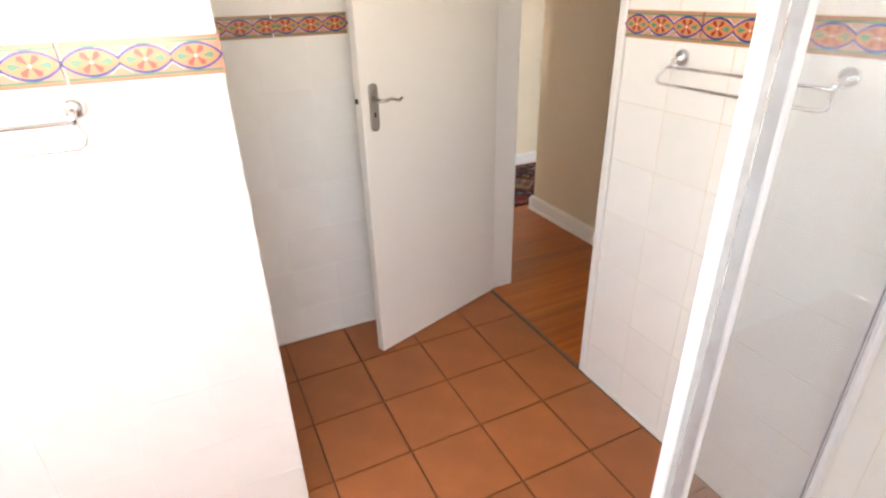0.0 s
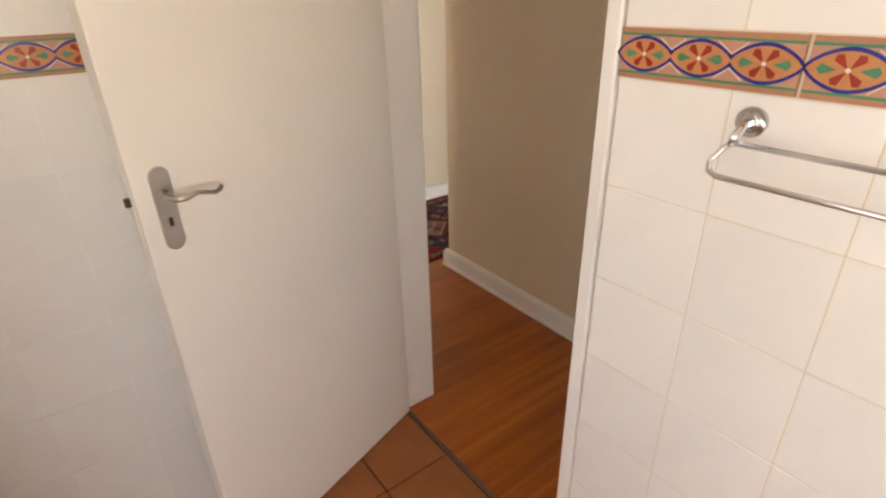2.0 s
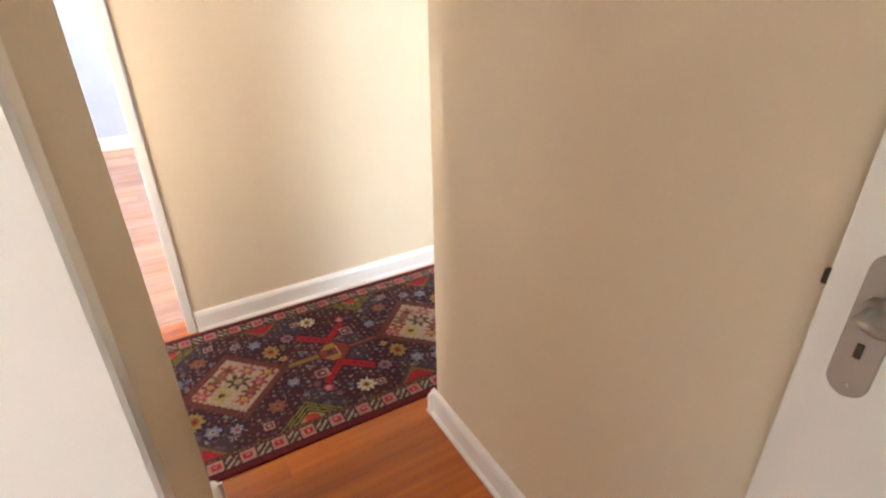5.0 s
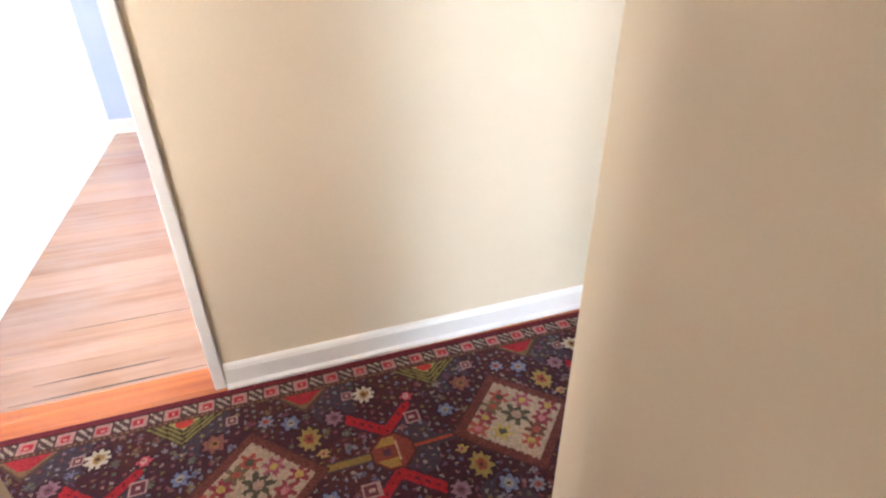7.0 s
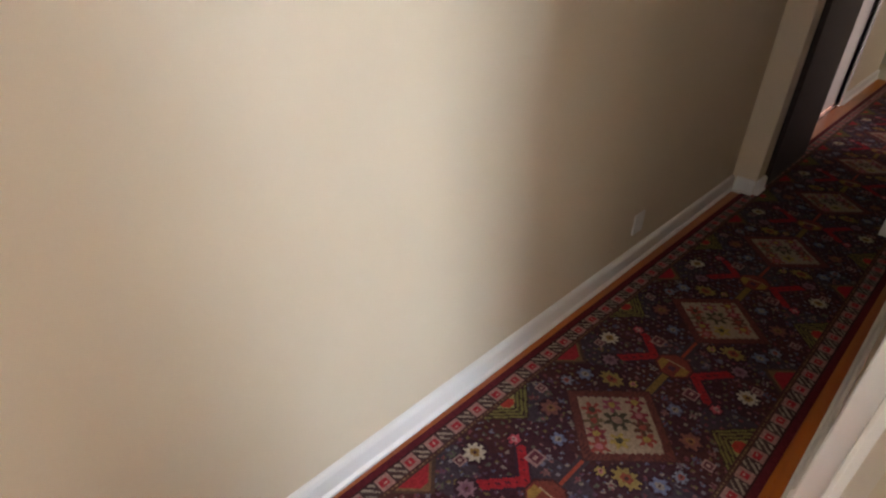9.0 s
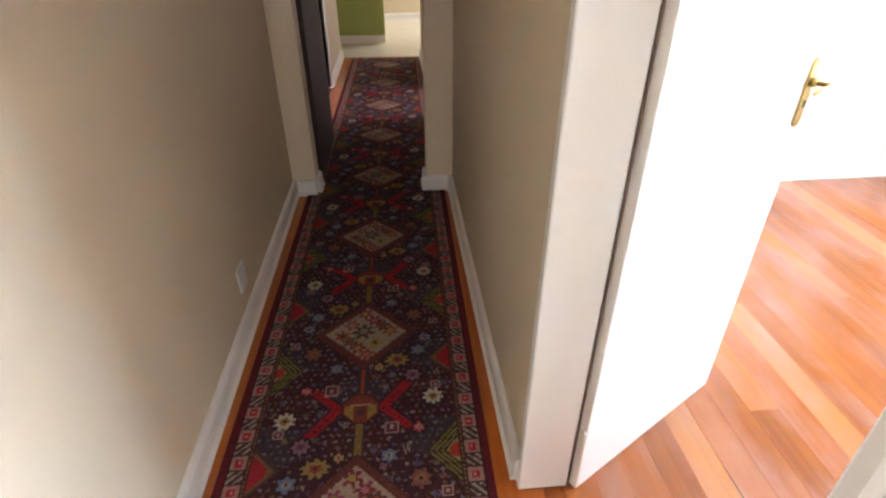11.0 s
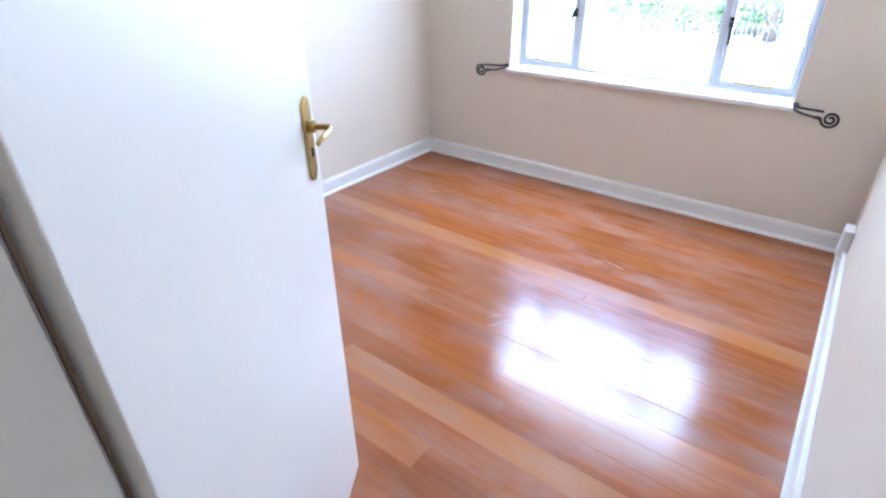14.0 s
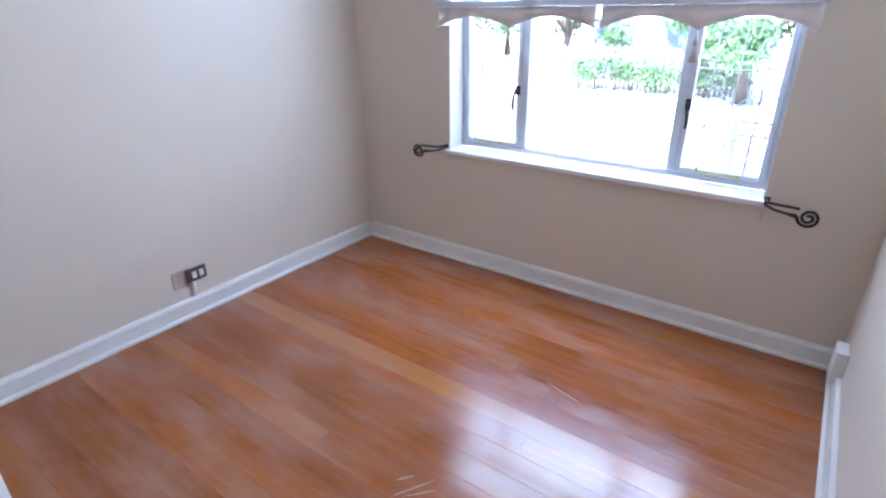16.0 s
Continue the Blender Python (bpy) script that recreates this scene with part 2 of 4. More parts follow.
def prism(bm, outline, depth, m=0):
    """A plate of an outline in x and z, from y = 0 to y = depth."""
    a = [bm.verts.new((x, 0, z)) for x, z in outline]
    b = [bm.verts.new((x, depth, z)) for x, z in outline]
    bm.faces.new(a).material_index = m
    bm.faces.new(b[::-1]).material_index = m
    for i in range(len(a)):
        j = (i + 1) % len(a)
        bm.faces.new((a[j], a[i], b[i], b[j])).material_index = m
    bmesh.ops.recalc_face_normals(bm, faces=bm.faces)
    return bm


def to_mesh(name, bm, *mats):
    me = bpy.data.meshes.new(name)
    bm.to_mesh(me)
    bm.free()
    for m in mats:
        me.materials.append(m)
    return me


def part(name, bm, material, parent=None, label="", m=None):
    mats = material if isinstance(material, (list, tuple)) else [material]
    ob = new(name, to_mesh(name, bm, *mats) if isinstance(bm, bmesh.types.BMesh) else bm)
    if parent is not None:
        ob.parent = parent
    if m is not None:
        ob.matrix_basis = m
    return tagged(ob, label)


def thing(name, label, category, m=None, group="", kind=""):
    ob = new(name)
    ob.empty_display_size = 0.1
    if m is not None:
        ob.matrix_basis = m
    return tagged(ob, label, category, group, kind)


def structure(name, boxes, material, label, category):
    bm = bmesh.new()
    for b in boxes:
        box(bm, *b)
    return tagged(part(name, bm, material), label, category, kind="structure")


# ---- structure ----
H = 2.5
wall_bathroom_east = structure("wall_bathroom_east", [(1.45, -1.5, 0, 1.57, 1.27, H), (1.45, 2.12, 0, 1.57, 2.96, H), (1.45, 1.27, 2.1, 1.57, 2.12, H)],
                               M_CREAM, "cream painted wall between bathroom and lobby with a doorway", "wall")
wall_bathroom_north = structure("wall_bathroom_north", [(0.2125, 2.105, 0, 1.45, 2.2, H)], M_GROUT, "white tiled bathroom wall with a patterned frieze", "wall")
wall_bathroom_boxing = structure("wall_bathroom_boxing", [(-1.5, 1.175, 0, 0.212, 2.2, H)], M_GROUT, "white tiled projecting wall with a patterned frieze", "wall")
# west opening is unseen, set where the side fill lamp needs it
wall_bathroom_west = structure("wall_bathroom_west", [(-1.6, -1.5, 0, -1.5, 0.12, H), (-1.6, 1.12, 0, -1.5, 2.2, H), (-1.6, 0.12, 0, -1.5, 1.12, 1.02), (-1.6, 0.12, 2.06, -1.5, 1.12, H)], M_TILE, "plain white bathroom wall with an unseen, assumed window opening", "wall")
wall_bathroom_south = structure("wall_bathroom_south", [(-1.5, -1.6, 0, -0.9, -1.4, H), (0.3, -1.6, 0, 1.45, -1.4, H), (-0.9, -1.6, 0, 0.3, -1.4, 1.15), (-0.9, -1.6, 2.15, 0.3, -1.4, H)],
                                M_TILE, "plain white bathroom wall with an unseen, assumed window opening", "wall")
wall_lobby_south = structure("wall_lobby_south", [(1.57, 1.02, 0, 2.34, 1.12, H)], M_CREAM, "cream painted lobby end wall", "wall")
wall_lobby_east = structure("wall_lobby_east", [(2.34, -0.6, 0, 2.485, 2.96, H)], M_CREAM, "tan cream painted lobby wall with an outer corner", "wall")
wall_bedroom_west = structure("wall_bedroom_west", [(2.485, -0.6, 0, 2.63, 2.96, H)], M_BEDWALL, "pale beige painted bedroom wall", "wall")
wall_corridor_south = structure("wall_corridor_south", [(3.435, 2.9, 0, 7.1, 2.96, H), (2.63, 2.9, 2.08, 3.435, 2.96, H), (7.9, 2.9, 0, 9.5, 2.96, H), (7.1, 2.9, 2.08, 7.9, 2.96, H)],
                                M_CREAM, "cream painted corridor wall with doorways", "wall")
# the opening is added, out of view, to hold the corridor fill lamp
wall_corridor_south_west = structure("wall_corridor_south_west", [(0.0, 2.84, 0, 0.2, 2.96, H), (0.7, 2.84, 0, 1.45, 2.96, H), (0.2, 2.84, 0, 0.7, 2.96, 1.0), (0.2, 2.84, 2.0, 0.7, 2.96, H)], M_CREAM, "cream painted corridor wall with an unseen opening added for fill light", "wall")
wall_bedroom_north = structure("wall_bedroom_north", [(3.435, 2.83, 0, 5.6, 2.9, H), (2.63, 2.83, 2.08, 3.435, 2.9, H)], M_BEDWALL, "pale beige painted bedroom wall with a doorway", "wall")
wall_bedroom_east = structure("wall_bedroom_east", [(5.5, -0.6, 0, 5.62, 2.83, H)], M_BEDWALL, "pale beige painted bedroom wall", "wall")
WX0, WX1, WZ0, WZ1 = 3.07, 4.78, 0.735, 2.12
wall_bedroom_south = structure("wall_bedroom_south", [(2.63, -0.62, 0, WX0, -0.38, H), (WX1, -0.62, 0, 5.5, -0.38, H), (WX0, -0.62, 0, WX1, -0.38, WZ0 - 0.03), (WX0, -0.62, WZ1, WX1, -0.38, H)],
                               M_BEDWALL, "pale beige painted wall with a wide window", "wall")
wall_corridor_north = structure("wall_corridor_north", [(1.655, 3.97, 0, 7.3, 4.09, H), (8.1, 3.97, 0, 9.5, 4.09, H), (0.0, 3.97, 0, 0.78, 4.09, H), (0.78, 3.97, 2.08, 1.655, 4.09, H), (7.3, 3.97, 2.08, 8.1, 4.09, H)],
                                M_CREAM, "cream painted corridor wall with doorways", "wall")
wall_corridor_west = structure("wall_corridor_west", [(-0.1, 2.84, 0, 0.0, 4.09, H)], M_CREAM, "cream painted corridor end wall", "wall")
wall_corridor_nib = structure("wall_corridor_nib", [(5.56, 3.825, 0, 5.70, 3.97, H), (5.56, 2.96, 0, 5.70, 3.125, H), (5.56, 3.125, 2.2, 5.70, 3.825, H)], M_CREAM, "cream painted portal across the corridor", "wall")
wall_far_room_west = structure("wall_far_room_west", [(0.6, 4.09, 0, 0.72, 7.6, H)], M_WHITEWALL, "bright white painted wall", "wall")
wall_far_room_north = structure("wall_far_room_north", [(0.72, 7.45, 0, 4.4, 7.57, H)], M_BLUE, "pale blue painted wall", "wall")
# east opening added out of view for the far room fill
wall_far_room_east = structure("wall_far_room_east", [(4.3, 4.09, 0, 4.4, 5.0, H), (4.3, 6.6, 0, 4.4, 7.45, H), (4.3, 5.0, 0, 4.4, 6.6, 0.85), (4.3, 5.0, 2.15, 4.4, 6.6, H)], M_BLUE, "pale blue painted wall with an unseen opening added for fill light", "wall")
wall_end_room = structure("wall_end_room", [(10.4, 3.42, 0, 10.5, 5.0, H)], M_GREEN, "green painted wall beyond the corridor", "wall")
wall_end_room_far = structure("wall_end_room_far", [(12.4, 1.2, 0, 12.5, 5.0, H), (9.5, 1.2, 0, 12.4, 1.3, H), (9.5, 4.9, 0, 10.4, 5.0, H), (10.5, 4.9, 0, 12.4, 5.0, H), (9.4, 1.3, 0, 9.5, 2.9, H), (9.4, 4.09, 0, 9.5, 4.9, H)],
                              M_CREAM, "pale cream wall of the room at the corridor end", "wall")
wall_side_room = structure("wall_side_room", [(6.6, 0.9, 0, 6.7, 2.9, H), (8.3, 0.9, 0, 8.4, 2.9, H), (6.7, 0.9, 0, 8.3, 1.0, H)], M_WHITEWALL, "white wall of a bright side room", "wall")
ceiling = structure("ceiling", [(-1.6, -1.6, H, 5.62, 4.09, H + 0.1), (5.62, 0.9, H, 12.5, 5.2, H + 0.1), (0.6, 4.09, H, 5.62, 7.6, H + 0.1)], M_CEIL, "plain white ceiling", "ceiling")

# floors: a slab below, pieces laid on it further down
floor_bathroom = structure("floor_bathroom", [(-1.5, -1.4, -0.1, 1.45, 2.105, -0.006)], M_FGROUT, "terracotta tiled bathroom floor with dark joints", "floor")
floor_corridor = structure("floor_corridor", [(1.45, 1.12, -0.1, 2.34, 2.84, -0.018), (0.0, 2.84, -0.1, 9.5, 4.09, -0.018)], M_SUBFLOOR, "varnished orange-brown plank floor", "floor")
floor_bedroom = structure("floor_bedroom", [(2.34, -0.62, -0.1, 5.62, 2.84, -0.018)], M_SUBFLOOR, "worn varnished orange-brown plank floor", "floor")
floor_far_room = structure("floor_far_room", [(0.6, 4.09, -0.1, 4.4, 7.57, -0.018)], M_SUBFLOOR, "worn sunlit plank floor", "floor")
floor_end_room = structure("floor_end_room", [(9.5, 1.2, -0.1, 12.5, 5.0, 0.0), (6.6, 0.9, -0.1, 8.4, 2.84, 0.0)], M_PALETILE, "pale tiled floor", "floor")


# ---- trim ----
def baseboard(name, runs, height, label):
    """Runs of (x0, y0, x1, y1, nx, ny): the wall's foot line and the way out of the wall."""
    bm = bmesh.new()
    for x0, y0, x1, y1, nx, ny in runs:
        d = Vector((x1 - x0, y1 - y0, 0))
        u = d.normalized()
        n = Vector((nx, ny, 0))
        prof = [(0, 0.0), (0.030, 0.0), (0.030, 0.012), (0.020, 0.022), (0.020, height - 0.018), (0.014, height - 0.005), (0.006, height), (0, height)]
        ends = []
        for p in (Vector((x0, y0, 0)), Vector((x1, y1, 0))):
            ends.append([bm.verts.new(p + n * o + Vector((0, 0, z))) for o, z in prof])
        a, b = ends
        k = len(prof)
        for i in range(k):
            bm.faces.new((a[i], a[(i + 1) % k], b[(i + 1) % k], b[i]))
        bm.faces.new(a)
        bm.faces.new(b[::-1])
    bmesh.ops.recalc_face_normals(bm, faces=bm.faces)
    return tagged(part(name, bm, M_WHITE), label, "baseboard", kind="structure")


baseboard("baseboard_lobby", [(2.34, 1.12, 2.34, 2.98, -1, 0), (1.57, 2.13, 1.57, 2.98, 1, 0)], 0.105, "white painted moulded baseboard along the lobby")
baseboard("baseboard_corridor_north", [(1.657, 3.97, 5.56, 3.97, 0, -1), (5.70, 3.97, 7.25, 3.97, 0, -1), (8.15, 3.97, 9.5, 3.97, 0, -1), (0.0, 3.97, 0.745, 3.97, 0, -1), (5.56, 3.823, 5.70, 3.823, 0, -1), (5.56, 3.825, 5.56, 3.94, -1, 0)], 0.10, "white painted moulded baseboard along the corridor")
baseboard("baseboard_corridor_south", [(3.437, 2.96, 5.56, 2.96, 0, 1), (5.70, 2.96, 7.05, 2.96, 0, 1), (7.95, 2.96, 9.5, 2.96, 0, 1), (2.31, 2.96, 2.60, 2.96, 0, 1), (0.0, 2.96, 1.60, 2.96, 0, 1), (5.56, 3.127, 5.70, 3.127, 0, 1), (5.56, 2.99, 5.56, 3.155, -1, 0)], 0.10, "white painted moulded baseboard along the corridor")
baseboard("baseboard_bedroom", [(2.66, -0.38, 5.47, -0.38, 0, 1), (5.5, -0.38, 5.5, 2.83, -1, 0), (2.63, -0.38, 2.63, 2.80, 1, 0), (3.5, 2.83, 5.47, 2.83, 0, -1)], 0.105, "white painted baseboard around the bedroom, chipped along its top")
baseboard("baseboard_far_room", [(0.72, 4.10, 0.72, 7.42, 1, 0), (0.72, 7.45, 4.3, 7.45, 0, -1)], 0.11, "white painted baseboard of the far room")
baseboard("baseboard_end_room", [(10.4, 3.42, 10.4, 4.9, -1, 0), (12.4, 1.3, 12.4, 4.9, -1, 0)], 0.11, "pale baseboard beyond the corridor")


def door_frame(name, boxes, label, m=M_WHITE):
    bm = bmesh.new()
    for b in boxes:
        box(bm, *b)
    soft(bm, 0.004, 1)
    return tagged(part(name, bm, m), label, "door frame", kind="structure")


# bathroom doorway: clear opening y 1.333 to 2.08
door_frame("door_frame_bathroom", [(1.44, 1.2725, 0, 1.585, 1.306, 2.04), (1.44, 2.082, 0, 1.585, 2.14, 2.04), (1.44, 1.275, 2.04, 1.585, 2.14, 2.098)],
           "white painted door frame of the bathroom")
door_frame("door_frame_bedroom", [(3.40, 2.82, 0, 3.434, 2.972, 2.04), (2.632, 2.82, 0, 2.655, 2.972, 2.04), (2.632, 2.82, 2.04, 3.434, 2.972, 2.078)], "white painted door frame of the bedroom")
door_frame("door_frame_far_room", [(1.615, 3.955, 0, 1.653, 4.10, 2.04), (0.782, 3.955, 0, 0.82, 4.10, 2.04), (0.782, 3.955, 2.04, 1.653, 4.10, 2.078)], "white painted door frame of the sunlit room")
door_frame("door_frame_hall_north", [(7.262, 3.955, 0, 7.30, 4.10, 2.04), (8.10, 3.955, 0, 8.138, 4.10, 2.04), (7.262, 3.955, 2.04, 8.138, 4.10, 2.1)], "white painted door frame further along the corridor")
door_frame("door_frame_hall_south", [(7.06, 2.88, 0, 7.10, 2.975, 2.04), (7.90, 2.88, 0, 7.94, 2.975, 2.04), (7.06, 2.88, 2.04, 7.94, 2.975, 2.1)], "white painted door frame further along the corridor")
structure("threshold_bathroom", [(1.4455, 1.3065, -0.01, 1.4545, 2.0815, 0.003)], M_THRESHOLD_SHADE, "dark wooden threshold strip between tile and plank floors", "threshold")


# added dark strip: shade of the gap between jamb and leaf, as colour
structure("gap_shade_bedroom", [(3.397, 2.8155, 0.0, 3.43, 2.8195, 2.04)], M_THRESHOLD_SHADE, "dark strip standing in for the shaded gap at the bedroom door frame", "door rebate")


# ---- doors ----
def plate_outline(w, h):
    pts = []
    for sx, sz in ((1, 1), (-1, 1), (-1, -1), (1, -1)):
        cx, cz = 0, sz * (h / 2 - w / 2)
        for k in range(7):
            a = math.atan2(0, 1) + k * math.pi / 12
            x, z = math.cos(a), math.sin(a)
            if (sx, sz) == (1, 1):
                p = (x, z)
            elif (sx, sz) == (-1, 1):
                p = (-z, x)
            elif (sx, sz) == (-1, -1):
                p = (-x, -z)
            else:
                p = (z, -x)
            pts.append((cx + p[0] * w / 2, cz + p[1] * w / 2))
    return pts


def lever_set(leaf, x, z, y, side, toward, metal, style, w=0.042, h=0.18):
    """A lever handle on a long plate, on the leaf's face at y; side: the way out of the face; toward: the way the lever points."""
    bm = bmesh.new()
    prism(bm, plate_outline(w, h), 0.006 * side)
    soft(bm, 0.0012, 1)
    plate = part("handle_plate", bm, metal, leaf, "", pose(x, y, z))
    bm = bmesh.new()
    zz = h * 0.16
    o = 0.006 * side
    if style == "wave":
        path = [(0, o, zz), (0, o + 0.042 * side, zz), (toward * 0.02, o + 0.047 * side, zz - 0.001), (toward * 0.045, o + 0.047 * side, zz + 0.004), (toward * 0.065, o + 0.047 * side, zz - 0.002), (toward * 0.082, o + 0.047 * side, zz - 0.008), (toward * 0.096, o + 0.045 * side, zz - 0.005), (toward * 0.102, o + 0.043 * side, zz + 0.001)]
    else:
        path = [(0, o, zz), (0, o + 0.045 * side, zz), (toward * 0.02, o + 0.05 * side, zz), (toward * 0.06, o + 0.05 * side, zz), (toward * 0.10, o + 0.05 * side, zz - 0.003)]
    tube(bm, path, 0.0066, 10, 0, 0.7)
    part("lever", bm, metal, plate)
    bm = bmesh.new()
    tube(bm, [(0, o, zz), (0, o + 0.014 * side, zz)], 0.0125, 16)
    part("rose", bm, metal, plate)
    bm = bmesh.new()
    box(bm, -0.0035, o - 0.001, -h * 0.20, 0.0035, o + 0.0025 * side, -h * 0.10) if side > 0 else box(bm, -0.0035, o + 0.0025 * side, -h * 0.20, 0.0035, o + 0.001, -h * 0.10)
    part("keyhole", bm, M_DARKGAP, plate)
    for s in (-1, 1):
        bm = bmesh.new()
        tube(bm, [(0, o, s * (h / 2 - 0.014)), (0, o + 0.002 * side, s * (h / 2 - 0.014))], 0.004, 10)
        part("screw", bm, metal, plate)
    return plate


def door_leaf(name, label, hinge, tip, width, height, handle_z, metal, style, faces=(1, -1)):
    """A leaf from its hinge to its free edge: local x runs along it, its thickness from y = 0 to 0.04."""
    ang = math.degrees(math.atan2(tip[1] - hinge[1], tip[0] - hinge[0]))
    d = thing(name, label, "door", pose(hinge[0], hinge[1], 0, 0, 0, ang))
    bm = soft(box(bmesh.new(), 0, 0, 0.008, width, 0.04, height), 0.003, 2)
    leaf = part("leaf", bm, M_DOOR, d)
    for side in faces:
        lever_set(d, width - 0.055, handle_z, 0.04 if side > 0 else 0.0, side, -1, metal, style)
    bm = box(bmesh.new(), width - 0.0005, 0.014, handle_z - 0.10, width + 0.0015, 0.026, handle_z + 0.09)
    part("lock_plate", bm, M_DOOR, d)
    bm = box(bmesh.new(), width, 0.0155, handle_z + 0.020, width + 0.011, 0.0245, handle_z + 0.038)
    part("latch", bm, M_DARKGAP, d, "dark latch tongue")
    for z in (0.22, 1.82):
        bm = bmesh.new()
        tube(bm, [(-0.006, 0.0, z - 0.05), (-0.006, 0.0, z + 0.05)], 0.006, 10)
        box(bm, -0.002, 0.001, z - 0.05, -0.0005, 0.036, z + 0.05)
        part("hinge", bm, M_DOOR, d)
    return d


bathroom_door = door_leaf("bathroom_door", "white painted flush bathroom door standing open, nickel lever handle", (1.436, 2.098), (0.706, 1.853), 0.776, 2.03, 1.122, M_NICKEL, "wave")
lobby_door = door_leaf("lobby_door", "white painted flush door folded open beside the tan lobby wall", (2.308, 1.14), (2.308, 1.94), 0.782, 2.03, 1.094, M_NICKEL, "wave")
bedroom_door = door_leaf("bedroom_door", "white painted flush bedroom door standing open, aged brass lever handle", (3.383, 2.797), (3.750, 2.200), 0.728, 2.03, 1.11, M_BRASS, "straight")

hall_door = door_leaf("hall_door", "white painted flush door, shut, in the corridor's north wall", (8.0995, 4.045), (7.3, 4.045), 0.799, 2.03, 1.05, M_NICKEL, "straight", (1,))
# dark leaf lying open against the corridor wall past the portal
d = thing("dark_door", "dark brown stained wooden door folded open against the corridor wall", "door", pose(5.76, 3.845, 0))
part("leaf", soft(box(bmesh.new(), 0, -0.04, 0.01, 0.78, 0.0, 2.03), 0.003), M_DARKWOOD, d)
structure("trim_bathroom_seal", [(1.4405, 0.41, 0.0005, 1.4475, 1.268, 0.007), (0.225, 2.0955, 0.0005, 1.42, 2.1025, 0.007)], M_WHITE, "white sealant line where bathroom wall tiles meet the floor", "sealant")
# strike plate on the bathroom door frame
bm = soft(box(bmesh.new(), 1.448, 1.303, 1.115, 1.505, 1.3085, 1.215), 0.001, 1)
tagged(part("strike_plate", bm, M_WHITEMETAL), "small painted metal strike plate on the door frame", "strike plate")


# ---- bathroom fittings ----
def towel_rail(name, label, m, length):
    """Local x runs along the wall, +y out of the wall, origin at the first mount."""
    r = thing(name, label, "towel rail", m, "towel rails")
    for x in (0.0, length):
        bm = bmesh.new()
        tube(bm, [(x, 0, 0), (x, 0.006, 0), (x, 0.007, 0)], 0.022, 24)
        tube(bm, [(x, 0.006, 0), (x, 0.012, 0)], 0.016, 24, 0, 0.7)
        tube(bm, [(x, 0.01, 0), (x, 0.03, -0.004), (x, 0.045, -0.014), (x, 0.05, -0.02)], 0.007, 10)
        part("mount", bm, M_CHROME, r)
    bm = bmesh.new()
    e = 0.006
    tube(bm, [(-e * 0.3, 0.05, -0.022), (length + e * 0.3, 0.05, -0.022)], 0.0042, 10)
    part("upper_bar", bm, M_CHROME, r)
    bm = bmesh.new()
    pts = [(0.0, 0.05, -0.022), (-e, 0.062, -0.03), (-e - 0.010, 0.072, -0.048), (-e - 0.006, 0.078, -0.060), (-e + 0.006, 0.081, -0.065)]
    tube(bm, pts + [(length - x, y, z) for x, y, z in pts[::-1]], 0.0042, 10)
    part("lower_bar", bm, M_CHROME, r)
    return r


rail_m = Matrix.Translation((1.446, 0.578, 1.328)) @ pose(0, 0, 0, 0, 0, 90)
towel_rail("towel_rail", "polished chrome double towel rail on white tiles under the frieze", rail_m, 0.452)
towel_rail("towel_rail", "polished chrome double towel rail on the sunlit projecting wall", Matrix.Translation((-0.078, 1.171, 1.328)) @ pose(0, 0, 0, 0, 0, 180), 0.452)

# shower screen: fixed panel square to the east wall, a door panel beside it
sc = thing("shower_screen", "white framed glass shower screen with grey seals", "shower screen", pose(0, 0, 0))
post = part("corner_post", soft(box(bmesh.new(), 0.806, 0.350, 0.02, 0.819, 0.372, 1.95), 0.003), M_ALU, sc)
part("seal", soft(box(bmesh.new(), 0.8195, 0.354, 0.05, 0.884, 0.364, 1.92), 0.002), M_SEAL, post)
part("inner_profile", soft(box(bmesh.new(), 0.8845, 0.350, 0.05, 0.898, 0.368, 1.92), 0.002), M_ALU, post)
ch = part("wall_channel", soft(box(bmesh.new(), 1.405, 0.338, 0.06, 1.446, 0.372, 1.95), 0.003), M_ALU, sc)
part("seal", box(bmesh.new(), 1.398, 0.348, 0.06, 1.4045, 0.362, 1.92), M_SEAL, ch)
part("top_rail", soft(box(bmesh.new(), 0.84, 0.34, 1.921, 1.404, 0.37, 1.95), 0.003), M_ALU, sc)
part("bottom_rail", soft(box(bmesh.new(), 0.90, 0.342, 0.061, 1.404, 0.368, 0.085), 0.003), M_ALU, sc)
g = part("glass_panel", box(bmesh.new(), 0.899, 0.352, 0.086, 1.3975, 0.358, 1.92), M_SHOWERGLASS, sc)
g.visible_shadow = False
part("door_stile", soft(box(bmesh.new(), 0.80, -0.48, 0.06, 0.838, -0.45, 1.95), 0.003), M_ALU, sc)
g = part("door_glass", box(bmesh.new(), 0.816, -0.449, 0.09, 0.822, 0.337, 1.92), M_SHOWERGLASS, sc)
g.visible_shadow = False
part("door_top_rail", soft(box(bmesh.new(), 0.802, -0.449, 1.921, 0.836, 0.337, 1.95), 0.003), M_ALU, sc)
part("door_bottom_rail", soft(box(bmesh.new(), 0.802, -0.449, 0.061, 0.836, 0.337, 0.089), 0.003), M_ALU, sc)
tray = thing("shower_tray", "pale shower tray with a raised tiled kerb", "shower tray", pose(0, 0, 0))
part("kerb", soft(box(bmesh.new(), 0.79, 0.32, 0.0, 1.444, 0.40, 0.06), 0.006), M_TILE, tray)
part("basin", soft(box(bmesh.new(), 0.84, -0.5, 0.0, 1.444, 0.319, 0.03), 0.006), M_TILE, tray)
